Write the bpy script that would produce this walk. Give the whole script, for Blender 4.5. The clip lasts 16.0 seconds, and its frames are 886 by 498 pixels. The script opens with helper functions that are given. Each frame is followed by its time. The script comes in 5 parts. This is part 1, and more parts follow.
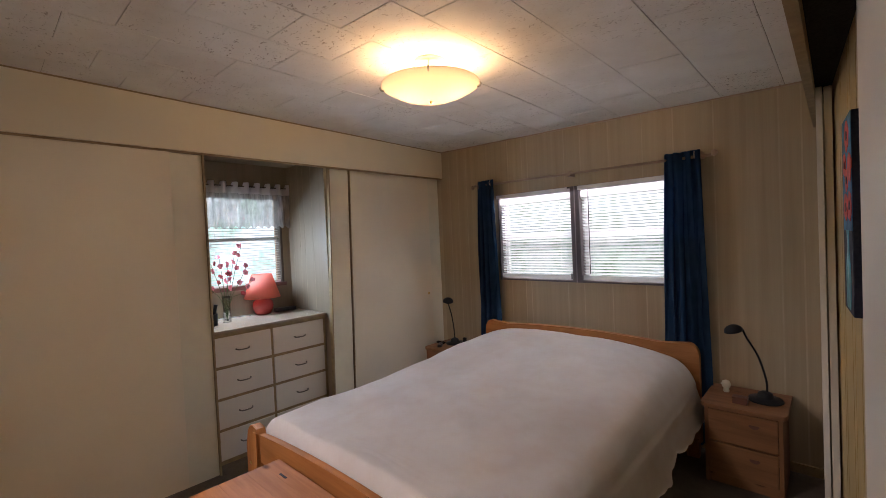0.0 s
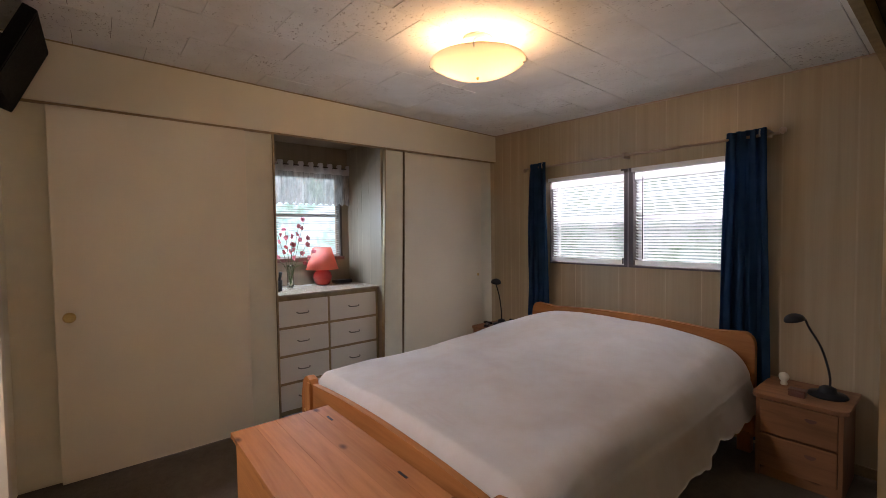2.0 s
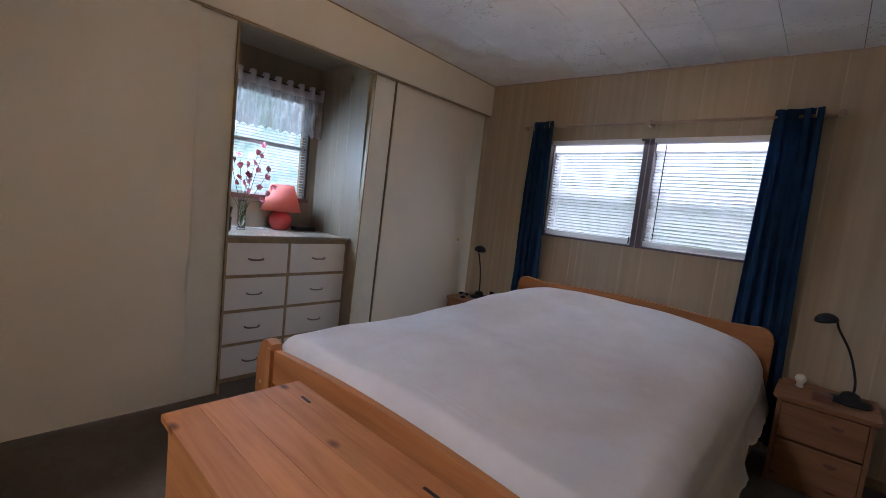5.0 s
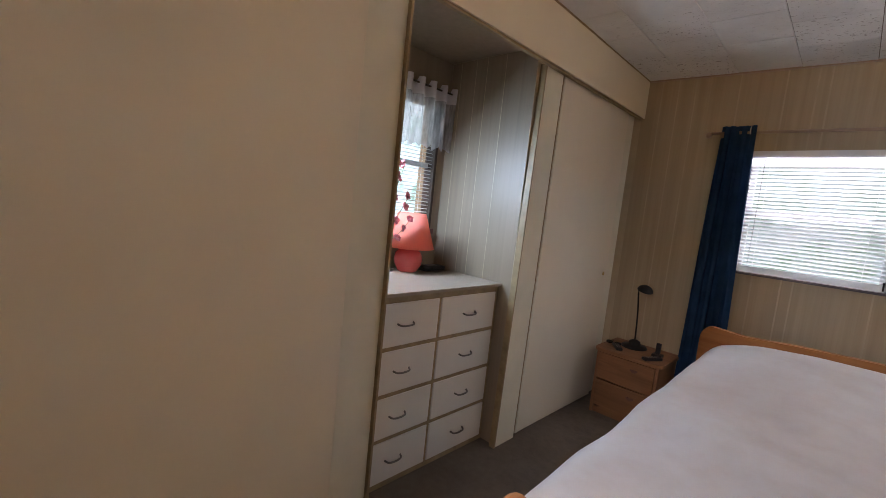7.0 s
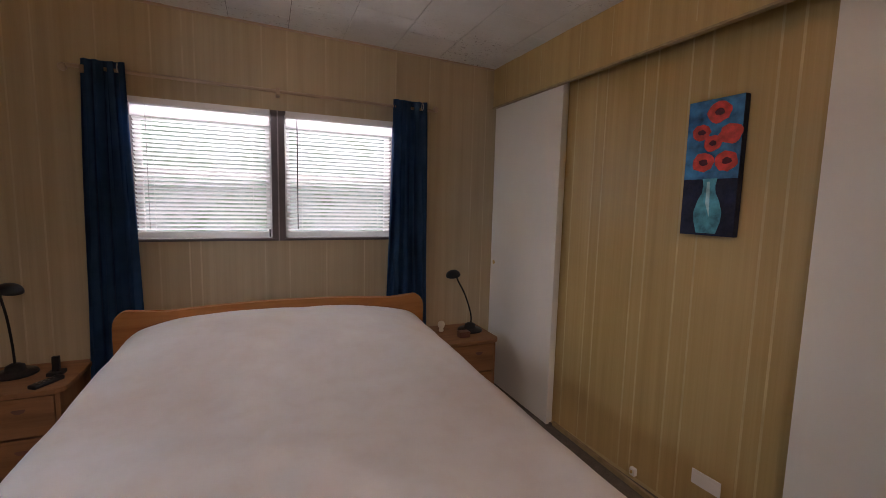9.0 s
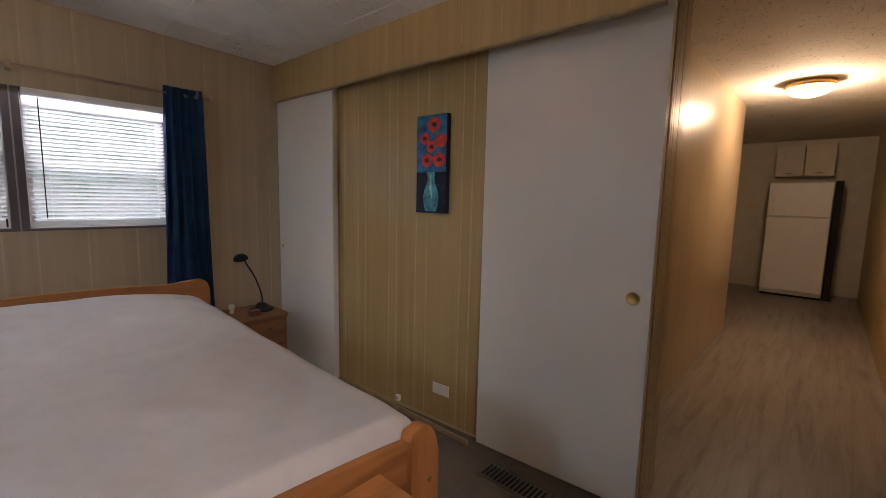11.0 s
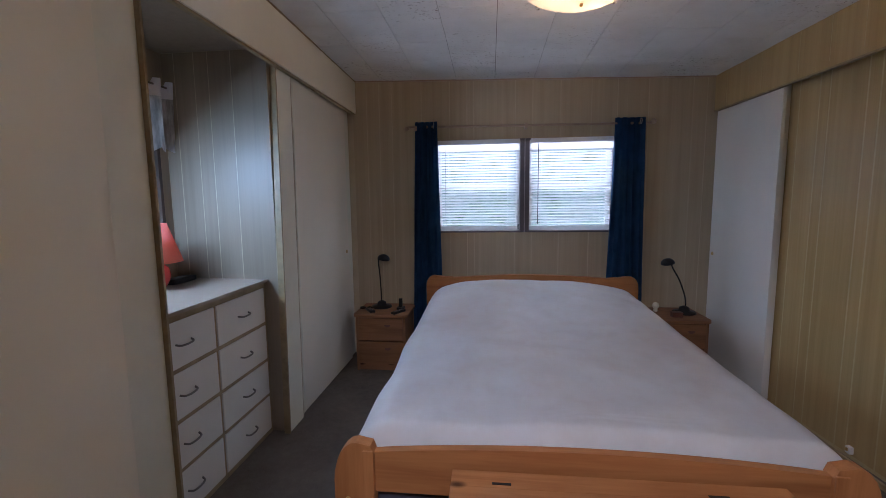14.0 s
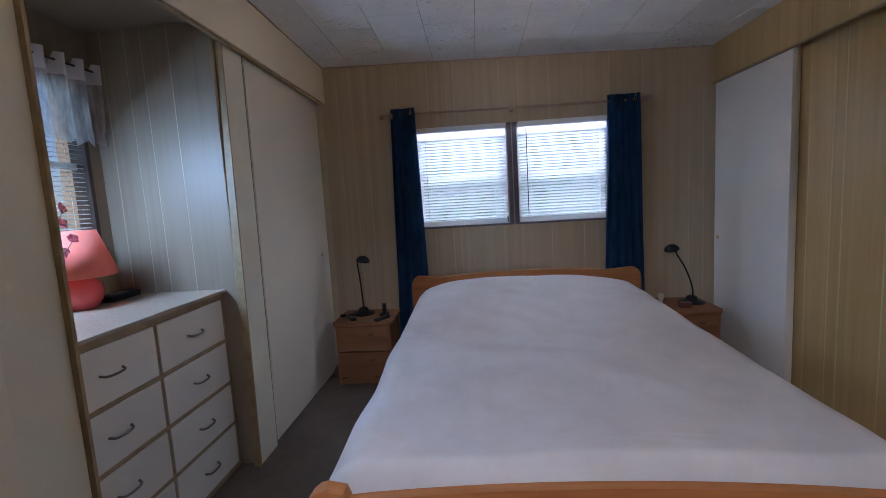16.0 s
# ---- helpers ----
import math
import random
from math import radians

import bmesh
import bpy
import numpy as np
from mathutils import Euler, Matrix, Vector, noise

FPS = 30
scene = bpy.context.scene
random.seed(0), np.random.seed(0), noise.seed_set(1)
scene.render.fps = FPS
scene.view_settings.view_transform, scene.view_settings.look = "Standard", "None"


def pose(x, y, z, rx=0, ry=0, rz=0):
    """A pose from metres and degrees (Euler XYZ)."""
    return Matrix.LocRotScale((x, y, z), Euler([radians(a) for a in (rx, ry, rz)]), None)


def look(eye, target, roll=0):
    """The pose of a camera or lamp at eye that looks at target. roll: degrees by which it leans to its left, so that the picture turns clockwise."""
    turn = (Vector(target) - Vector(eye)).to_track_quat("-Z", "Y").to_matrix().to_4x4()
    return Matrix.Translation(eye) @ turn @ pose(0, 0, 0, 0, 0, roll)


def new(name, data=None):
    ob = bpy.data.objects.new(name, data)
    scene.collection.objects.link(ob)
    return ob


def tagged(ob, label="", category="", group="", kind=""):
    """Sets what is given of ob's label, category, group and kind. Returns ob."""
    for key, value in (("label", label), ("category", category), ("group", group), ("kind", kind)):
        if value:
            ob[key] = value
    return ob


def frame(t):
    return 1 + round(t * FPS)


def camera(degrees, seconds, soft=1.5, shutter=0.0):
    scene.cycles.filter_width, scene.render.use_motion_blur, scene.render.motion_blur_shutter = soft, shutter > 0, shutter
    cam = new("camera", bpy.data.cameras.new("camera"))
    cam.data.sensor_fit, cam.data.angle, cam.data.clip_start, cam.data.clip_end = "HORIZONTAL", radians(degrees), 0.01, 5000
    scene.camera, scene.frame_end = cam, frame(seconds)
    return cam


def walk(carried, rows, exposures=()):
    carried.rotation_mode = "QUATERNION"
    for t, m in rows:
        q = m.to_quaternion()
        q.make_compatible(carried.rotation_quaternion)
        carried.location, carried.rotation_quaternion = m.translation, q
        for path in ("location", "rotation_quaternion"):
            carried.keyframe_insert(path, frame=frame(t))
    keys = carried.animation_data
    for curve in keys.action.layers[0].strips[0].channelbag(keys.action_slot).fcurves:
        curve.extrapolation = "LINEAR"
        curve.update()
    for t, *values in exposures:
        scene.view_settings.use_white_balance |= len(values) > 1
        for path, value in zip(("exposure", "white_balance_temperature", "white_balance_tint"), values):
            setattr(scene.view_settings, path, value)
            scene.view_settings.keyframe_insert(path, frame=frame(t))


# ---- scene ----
cam = camera(92.5, 16.0, 0.8)
PATH = [
    (0, (2.869, -3.125, 1.438), (1.51, -1.658, 1.39), -2.6),
    (0.5, (2.884, -3.143, 1.443), (1.547, -1.656, 1.407), -2.6),
    (1, (2.901, -3.164, 1.439), (1.501, -1.736, 1.4), -2.7),
    (1.5, (2.949, -3.134, 1.394), (1.448, -1.814, 1.352), -2.4),
    (2, (3.001, -3.132, 1.329), (1.45, -1.871, 1.255), -0.8),
    (2.5, (3.062, -3.109, 1.285), (1.489, -1.878, 1.179), -0.2),
    (3, (3.097, -3.1, 1.267), (1.518, -1.882, 1.112), 1.1),
    (3.5, (3.094, -3.081, 1.112), (1.49, -1.893, 0.98), 4.5),
    (3.7, (3.072, -3.086, 1.139), (1.472, -1.899, 0.965), 5.6),
    (5.8, (1.888, -3.078, 1.216), (0.66, -1.51, 1.035), 5.5),
    (6, (1.79, -3.086, 1.271), (0.541, -1.537, 1.065), 5.8),
    (6.5, (1.535, -3.144, 1.285), (0.173, -1.696, 1.061), 5.7),
    (7, (1.216, -3.163, 1.28), (-0.168, -1.734, 1.075), 6.0),
    (7.5, (1.062, -3.069, 1.294), (0.324, -1.219, 1.112), 3.0),
    (8, (1.116, -2.911, 1.294), (1.075, -0.92, 1.108), 2.3),
    (8.5, (1.212, -2.773, 1.298), (1.512, -0.806, 1.092), 2.1),
    (9, (1.312, -2.684, 1.292), (2.083, -0.851, 1.079), 1.4),
    (9.3, (1.315, -2.666, 1.29), (2.44, -1.025, 1.086), 1.1),
    (9.5, (1.326, -2.7, 1.297), (2.66, -1.225, 1.084), 0.8),
    (9.7, (1.319, -2.727, 1.284), (2.874, -1.485, 1.077), 1.6),
    (10.3, (1.295, -2.88, 1.278), (3.11, -2.06, 1.07), 1.4),
    (11.1, (1.225, -3.20, 1.27), (2.61, -1.77, 1.03), 1.2),
    (11.8, (1.167, -3.404, 1.267), (1.932, -1.574, 1.013), 1.2),
    (12, (1.131, -3.428, 1.265), (1.738, -1.54, 1.007), 1.5),
    (12.5, (1.163, -3.462, 1.301), (1.39, -1.493, 1.03), 0.4),
    (13, (1.148, -3.477, 1.312), (1.087, -1.496, 1.043), -0.4),
    (13.5, (1.129, -3.49, 1.317), (0.957, -1.514, 1.064), -0.7),
    (14, (1.113, -3.508, 1.314), (0.891, -1.533, 1.088), -0.7),
    (14.5, (1.145, -3.528, 1.316), (0.855, -1.56, 1.104), 0.7),
    (15, (1.09, -3.5, 1.296), (0.787, -1.533, 1.098), 0.6),
    (15.5, (1.031, -3.377, 1.269), (0.719, -1.412, 1.067), -2.6),
    (16, (1.097, -3.221, 1.246), (0.935, -1.24, 1.028), -3.4),
]
walk(cam, [(t, look(eye, target, roll)) for t, eye, target, roll in PATH],
     [(0.0, 0.05, 6850, 28), (3.7, -0.03, 6500, 26), (5.8, -0.22, 5550, 25), (6.6, -0.19, 5850, 26), (7.1, 0.13, 6750, 27), (8.0, -0.22, 7350, 31), (9.0, -0.15, 7150, 31), (9.6, -0.08, 8000, 30),
      (11.8, -0.28, 5800, 25), (13.0, -0.31, 5450, 24), (15.0, -0.17, 5350, 25), (16.0, -0.21, 5350, 24)])

# ---- world and light ----
world = bpy.data.worlds.new("world")
scene.world = world
world.use_nodes = True
wn = world.node_tree.nodes
sky = wn.new("ShaderNodeTexSky")
sky.sky_type = 'NISHITA'
sky.sun_disc = False
sky.sun_elevation, sky.sun_rotation = radians(48), radians(200)
world.node_tree.links.new(sky.outputs[0], wn["Background"].inputs[0])
wn["Background"].inputs[1].default_value = 0.1


def area_lamp(name, eye, target, w, h, watts, colour):
    d = bpy.data.lights.new(name, "AREA")
    d.shape, d.size, d.size_y, d.energy, d.color = "RECTANGLE", w, h, watts, colour
    ob = new(name, d)
    ob.matrix_world = look(eye, target)
    return ob


def point_lamp(name, at, watts, colour, r=0.03):
    d = bpy.data.lights.new(name, "POINT")
    d.energy, d.color, d.shadow_soft_size = watts, colour, r
    ob = new(name, d)
    ob.location = at
    return ob


sun_data = bpy.data.lights.new("sun", "SUN")
sun_data.energy, sun_data.angle, sun_data.color = 3.0, radians(0.5), (1.0, 0.95, 0.88)
sun = new("sun", sun_data)
sun.matrix_world = look((0, 0, 12), (3.0, 9.0, 0))

# added lamp out of view, standing for daylight from the bathroom behind the south doorway
area_lamp("bathroom_stand_in_light", (1.13, -4.10, 2.262), (1.0, -3.2, 0.6), 0.3, 0.3, 54, (1.0, 0.97, 0.95))
# stand-in sky light at both bedroom windows: one lamp outside, three hidden room-side strips
area_lamp("north_window_light", (1.37, 0.42, 2.15), (1.4, -1.6, 0.5), 1.5, 0.5, 88, (0.86, 0.94, 1.0))
area_lamp("north_opening_light", (1.012, -0.014, 1.781), (1.012, -0.50, 1.10), 0.64, 0.022, 3.0, (0.84, 0.93, 1.0))
area_lamp("north_opening_light", (1.751, -0.014, 1.781), (1.751, -0.50, 1.10), 0.62, 0.022, 3.0, (0.84, 0.93, 1.0))
area_lamp("west_opening_light", (-0.632, -2.012, 1.44), (0.4, -1.58, 0.15), 0.05, 0.60, 29, (0.50, 0.76, 1.0))
point_lamp("ceiling_bulb", (1.411, -1.714, 2.176), 5.4, (1.0, 0.68, 0.34), 0.055)
point_lamp("ceiling_bulb", (1.539, -1.598, 2.176), 5.4, (1.0, 0.68, 0.34), 0.055)
point_lamp("hall_bulb", (5.7, -2.95, 2.08), 40, (1.0, 0.78, 0.5))


# ---- materials ----
def material(name):
    m = bpy.data.materials.new(name)
    m.use_nodes = True
    nt = m.node_tree
    return m, nt, nt.nodes["Principled BSDF"]


def node(nt, kind, **inputs):
    n = nt.nodes.new(kind)
    for k, v in inputs.items():
        n.inputs[k.replace("_", " ")].default_value = v
    return n


def ramp(nt, src, stops):
    r = nt.nodes.new("ShaderNodeValToRGB")
    e = r.color_ramp.elements
    while len(e) < len(stops):
        e.new(0.5)
    for el, (p, c) in zip(e, stops):
        el.position = p
        el.color = (*c, 1) if len(c) == 3 else c
    nt.links.new(src, r.inputs[0])
    return r.outputs[0]


def mixed(nt, fac, a, b, mode="MIX"):
    n = nt.nodes.new("ShaderNodeMix")
    n.data_type, n.blend_type = "RGBA", mode
    for i, v in ((0, fac), (6, a), (7, b)):
        if isinstance(v, (int, float)):
            n.inputs[i].default_value = v
        elif isinstance(v, tuple):
            n.inputs[i].default_value = (*v, 1)
        else:
            nt.links.new(v, n.inputs[i])
    return n.outputs[2]


def coords(nt, scale=(1, 1, 1), by="Object"):
    tc = nt.nodes.new("ShaderNodeTexCoord")
    mp = nt.nodes.new("ShaderNodeMapping")
    mp.inputs["Scale"].default_value = scale
    nt.links.new(tc.outputs[by], mp.inputs[0])
    return mp.outputs[0]


def noise_of(nt, vec, scale, detail=4, rough=0.55, distort=0.0):
    n = nt.nodes.new("ShaderNodeTexNoise")
    n.inputs["Scale"].default_value, n.inputs["Detail"].default_value = scale, detail
    n.inputs["Roughness"].default_value, n.inputs["Distortion"].default_value = rough, distort
    nt.links.new(vec, n.inputs["Vector"])
    return n.outputs["Fac"]


def bump(nt, bsdf, height, strength, dist=0.002):
    b = nt.nodes.new("ShaderNodeBump")
    b.inputs["Strength"].default_value, b.inputs["Distance"].default_value = strength, dist
    nt.links.new(height, b.inputs["Height"])
    nt.links.new(b.outputs[0], bsdf.inputs["Normal"])


def plain(name, colour, rough=0.5, vary=0.08, scale=6, fine=120, bumps=0.1, metal=0.0):
    """A surface of one colour with blotches, grain and a fine relief."""
    m, nt, p = material(name)
    v = coords(nt)
    big = noise_of(nt, v, scale, 4)
    small = noise_of(nt, v, fine, 3)
    dark = tuple(c * (1 - vary * 1.6) for c in colour)
    light = tuple(min(1, c * (1 + vary)) for c in colour)
    col = ramp(nt, big, [(0.3, dark), (0.7, light)])
    nt.links.new(col, p.inputs["Base Color"])
    rr = ramp(nt, small, [(0.3, (rough * 0.85,) * 3), (0.7, (min(1, rough * 1.15),) * 3)])
    nt.links.new(rr, p.inputs["Roughness"])
    p.inputs["Metallic"].default_value = metal
    if bumps:
        bump(nt, p, small, bumps, 0.001)
    return m


def wood(name, dark, light, axis=0, rough=0.60, knots=True):
    """Lacquered pine: long streaks along one axis, knots, a little difference from board to board."""
    m, nt, p = material(name)
    long, cross = 0.9, 10.0
    sc = [cross, cross, cross]
    sc[axis] = long
    v = coords(nt, tuple(sc))
    grain = noise_of(nt, v, 1.6, 6, 0.6, 0.6)
    sc2 = [70.0] * 3
    sc2[axis] = 3.0
    fine = noise_of(nt, coords(nt, tuple(sc2)), 1.5, 3)
    col = ramp(nt, grain, [(0.25, dark), (0.5, tuple((a + 2 * b) / 3 for a, b in zip(dark, light))), (0.75, light)])
    col = mixed(nt, 0.16, col, ramp(nt, fine, [(0.35, dark), (0.65, light)]))
    if knots:
        sk = [6.5] * 3
        sk[axis] = 3.6
        vo = nt.nodes.new("ShaderNodeTexVoronoi")
        vo.inputs["Scale"].default_value = 1.0
        nt.links.new(coords(nt, tuple(sk)), vo.inputs["Vector"])
        k = ramp(nt, vo.outputs["Distance"], [(0.05, (1, 1, 1)), (0.13, (0, 0, 0))])
        col = mixed(nt, k, col, tuple(c * 0.35 for c in dark))
    info = nt.nodes.new("ShaderNodeObjectInfo")
    hv = nt.nodes.new("ShaderNodeHueSaturation")
    mr = nt.nodes.new("ShaderNodeMapRange")
    mr.inputs["To Min"].default_value, mr.inputs["To Max"].default_value = 0.88, 1.12
    nt.links.new(info.outputs["Random"], mr.inputs["Value"])
    nt.links.new(mr.outputs[0], hv.inputs["Value"])
    nt.links.new(col, hv.inputs["Color"])
    nt.links.new(hv.outputs[0], p.inputs["Base Color"])
    p.inputs["Roughness"].default_value = rough
    p.inputs["Specular IOR Level"].default_value = 0.28
    return m


def panelling(name, a, b, c, rough=0.3):
    """Printed wood-grain wall panel: pale tan with vertical olive streaks."""
    m, nt, p = material(name)
    v = coords(nt, (22, 22, 0.5))
    g = noise_of(nt, v, 1.0, 6, 0.65, 0.3)
    g2 = noise_of(nt, coords(nt, (160, 160, 2.5)), 1.0, 3)
    soft = noise_of(nt, coords(nt, (1, 1, 1)), 1.4, 3)
    col = ramp(nt, g, [(0.28, a), (0.5, b), (0.74, c)])
    col = mixed(nt, 0.14, col, ramp(nt, g2, [(0.35, a), (0.65, c)]))
    col = mixed(nt, 0.25, col, ramp(nt, soft, [(0.35, a), (0.65, c)]))
    nt.links.new(col, p.inputs["Base Color"])
    p.inputs["Roughness"].default_value = rough
    bump(nt, p, g2, 0.05, 0.001)
    return m


def carpet_material():
    m, nt, p = material("carpet_pile")
    v = coords(nt)
    big = noise_of(nt, v, 2.2, 5, 0.6)
    mid = noise_of(nt, v, 22, 5, 0.7)
    fine = noise_of(nt, v, 260, 3, 0.7)
    col = ramp(nt, mid, [(0.3, (0.074, 0.055, 0.038)), (0.7, (0.194, 0.152, 0.110))])
    col = mixed(nt, 0.4, col, ramp(nt, big, [(0.38, (0.068, 0.049, 0.034)), (0.62, (0.205, 0.163, 0.122))]))
    col = mixed(nt, 0.4, col, ramp(nt, fine, [(0.3, (0.068, 0.061, 0.053)), (0.7, (0.236, 0.205, 0.175))]))
    nt.links.new(col, p.inputs["Base Color"])
    p.inputs["Roughness"].default_value = 0.95
    p.inputs["Specular IOR Level"].default_value = 0.15
    h = nt.nodes.new("ShaderNodeMath")
    h.operation = "ADD"
    nt.links.new(mid, h.inputs[0])
    nt.links.new(fine, h.inputs[1])
    bump(nt, p, h.outputs[0], 0.7, 0.006)
    return m


def ceiling_material():
    m, nt, p = material("fissured_ceiling_tile")
    v = coords(nt, (38, 64, 60))
    flecks = noise_of(nt, v, 1.0, 2, 0.5, 1.5)
    where = noise_of(nt, coords(nt), 1.1, 2)
    spot = ramp(nt, flecks, [(0.335, (1, 1, 1)), (0.362, (0, 0, 0))])
    on = ramp(nt, where, [(0.36, (0.15, 0.15, 0.15)), (0.55, (1, 1, 1))])
    tile = nt.nodes.new("ShaderNodeNewGeometry")
    heavy = ramp(nt, tile.outputs["Random Per Island"], [(0.35, (0.22, 0.22, 0.22)), (0.9, (1, 1, 1))])
    fac = mixed(nt, 1.0, mixed(nt, 1.0, spot, on, "MULTIPLY"), heavy, "MULTIPLY")
    soft = noise_of(nt, coords(nt), 5, 4)
    col = ramp(nt, soft, [(0.3, (0.73, 0.71, 0.67)), (0.7, (0.82, 0.805, 0.775))])
    col = mixed(nt, fac, col, (0.27, 0.225, 0.18))
    nt.links.new(col, p.inputs["Base Color"])
    p.inputs["Roughness"].default_value = 0.85
    bump(nt, p, flecks, 0.3, 0.004)
    return m


def cloth(name, colour, weave=900, wrinkle=5, strength=0.25, translucent=0.0, vary=0.07):
    m, nt, p = material(name)
    v = coords(nt)
    big = noise_of(nt, v, wrinkle, 5, 0.5)
    fine = noise_of(nt, v, weave, 2)
    col = ramp(nt, big, [(0.3, tuple(c * (1 - vary) for c in colour)), (0.7, tuple(min(1, c * (1 + vary)) for c in colour))])
    nt.links.new(col, p.inputs["Base Color"])
    p.inputs["Roughness"].default_value = 0.9
    p.inputs["Specular IOR Level"].default_value = 0.2
    h = nt.nodes.new("ShaderNodeMath")
    h.operation = "MULTIPLY_ADD"
    h.inputs[1].default_value = 0.12
    nt.links.new(fine, h.inputs[0])
    nt.links.new(big, h.inputs[2])
    bump(nt, p, h.outputs[0], strength, 0.01)
    if translucent:
        tr = nt.nodes.new("ShaderNodeBsdfTranslucent")
        tr.inputs[0].default_value = (*colour, 1)
        mx = nt.nodes.new("ShaderNodeMixShader")
        mx.inputs[0].default_value = translucent
        nt.links.new(p.outputs[0], mx.inputs[1])
        nt.links.new(tr.outputs[0], mx.inputs[2])
        nt.links.new(mx.outputs[0], nt.nodes["Material Output"].inputs[0])
    return m


def blotched(m, colour, scale, most):
    """Lays soft, uneven patches of another colour over a material."""
    nt = m.node_tree
    p = nt.nodes["Principled BSDF"]
    was = p.inputs["Base Color"].links[0].from_socket
    n1 = noise_of(nt, coords(nt, (1, 0.8, 1)), scale, 4, 0.5, 0.4)
    n2 = noise_of(nt, coords(nt), scale * 9, 4, 0.6)
    fac = mixed(nt, 0.25, ramp(nt, n1, [(0.46, (0, 0, 0)), (0.66, (most,) * 3)]), ramp(nt, n2, [(0.45, (0, 0, 0)), (0.7, (most,) * 3)]))
    nt.links.new(mixed(nt, fac, was, colour), p.inputs["Base Color"])


def sheer_material():
    m, nt, p = material("white_sheer_lace")
    p.inputs["Base Color"].default_value = (0.88, 0.86, 0.88, 1)
    p.inputs["Roughness"].default_value = 0.9
    tr = nt.nodes.new("ShaderNodeBsdfTranslucent")
    tr.inputs[0].default_value = (0.86, 0.85, 0.90, 1)
    clear = nt.nodes.new("ShaderNodeBsdfTransparent")
    a = nt.nodes.new("ShaderNodeMixShader")
    a.inputs[0].default_value = 0.8
    b = nt.nodes.new("ShaderNodeMixShader")
    lace = noise_of(nt, coords(nt, (40, 40, 9)), 1.0, 3)
    f = ramp(nt, lace, [(0.35, (0.22, 0.22, 0.22)), (0.65, (0.62, 0.62, 0.62))])
    nt.links.new(f, b.inputs[0])
    nt.links.new(p.outputs[0], a.inputs[1])
    nt.links.new(tr.outputs[0], a.inputs[2])
    nt.links.new(a.outputs[0], b.inputs[1])
    nt.links.new(clear.outputs[0], b.inputs[2])
    nt.links.new(b.outputs[0], nt.nodes["Material Output"].inputs[0])
    return m


def glass_material(name, tint=(1, 1, 1), rough=0.0):
    m, nt, p = material(name)
    p.inputs["Base Color"].default_value = (*tint, 1)
    p.inputs["Transmission Weight"].default_value = 1.0
    p.inputs["Roughness"].default_value = rough
    p.inputs["IOR"].default_value = 1.45
    return m


def glow(name, colour, strength):
    m, nt, p = material(name)
    p.inputs["Base Color"].default_value = (*colour, 1)
    p.inputs["Emission Color"].default_value = (*colour, 1)
    p.inputs["Emission Strength"].default_value = strength
    return m


def garden_material(name, strength, green, air=(1.0, 1.0, 1.0)):
    """Sunlit garden and sky beyond the glass: bright patches, foliage below."""
    m, nt, p = material(name)
    v = coords(nt)
    n1 = noise_of(nt, v, 2.2, 6, 0.65)
    n2 = noise_of(nt, v, 9, 5, 0.7)
    col = ramp(nt, n1, [(0.33, green), (0.42, (0.45, 0.72, 0.56)), (0.50, (0.72, 0.94, 0.93)), (0.64, (0.90, 1.0, 1.0))])
    col = mixed(nt, 0.3, col, ramp(nt, n2, [(0.38, green), (0.55, (0.92, 1, 1))]))
    col = mixed(nt, 1.0, col, air, "MULTIPLY")
    em = nt.nodes.new("ShaderNodeEmission")
    em.inputs[1].default_value = strength
    nt.links.new(col, em.inputs[0])
    nt.links.new(em.outputs[0], nt.nodes["Material Output"].inputs[0])
    return m


CREAM = plain("cream_door_paint", (0.755, 0.685, 0.545), 0.45, 0.03, 2.0, 300, 0.06)
CREAM_EDGE = plain("pale_cream_edge", (0.72, 0.68, 0.54), 0.5, 0.04)
HEADER = plain("cream_header_paint", (0.75, 0.68, 0.525), 0.45, 0.03, 2.0, 300, 0.05)
WHITE_DOOR = plain("off_white_door_paint", (0.72, 0.675, 0.59), 0.45, 0.03, 2.0, 300, 0.06)
OLIVE_TRIM = plain("olive_brown_trim", (0.31, 0.22, 0.11), 0.5, 0.15, 20, 200)
PANEL = panelling("tan_wall_panel", (0.345, 0.264, 0.164), (0.42, 0.328, 0.21), (0.488, 0.39, 0.256), 0.33)
PANEL_OLIVE = panelling("olive_tan_wall_panel", (0.34, 0.222, 0.078), (0.43, 0.292, 0.115), (0.51, 0.365, 0.165), 0.36)
# Alcove panel and groove: tan panelling darkened, the alcove's shade in the colour.
PANEL_SHADE = panelling("shaded_alcove_panel", (0.21, 0.160, 0.105), (0.26, 0.20, 0.135), (0.31, 0.24, 0.165), 0.47)
GROOVE_SHADE = plain("shaded_alcove_groove", (0.45, 0.37, 0.24), 0.5, 0.08)
GROOVE_OLIVE = plain("pale_olive_groove", (0.52, 0.40, 0.205), 0.5, 0.12)
GROOVE = plain("pale_panel_groove", (0.49, 0.395, 0.262), 0.5, 0.08)
# Near-black colour that stands for the shade inside gaps and recesses.
GAP_SHADE = plain("painted_gap_shade", (0.012, 0.011, 0.01), 0.8, 0.1)
CARPET = carpet_material()
CEILING = ceiling_material()
TILE_JOINT = plain("ceiling_joint", (0.22, 0.19, 0.155), 0.9, 0.1)
PINE_X = wood("honey_pine", (0.255, 0.087, 0.023), (0.46, 0.192, 0.060), 0)
PINE_Y = wood("honey_pine_lengthwise", (0.255, 0.087, 0.023), (0.46, 0.192, 0.060), 1)
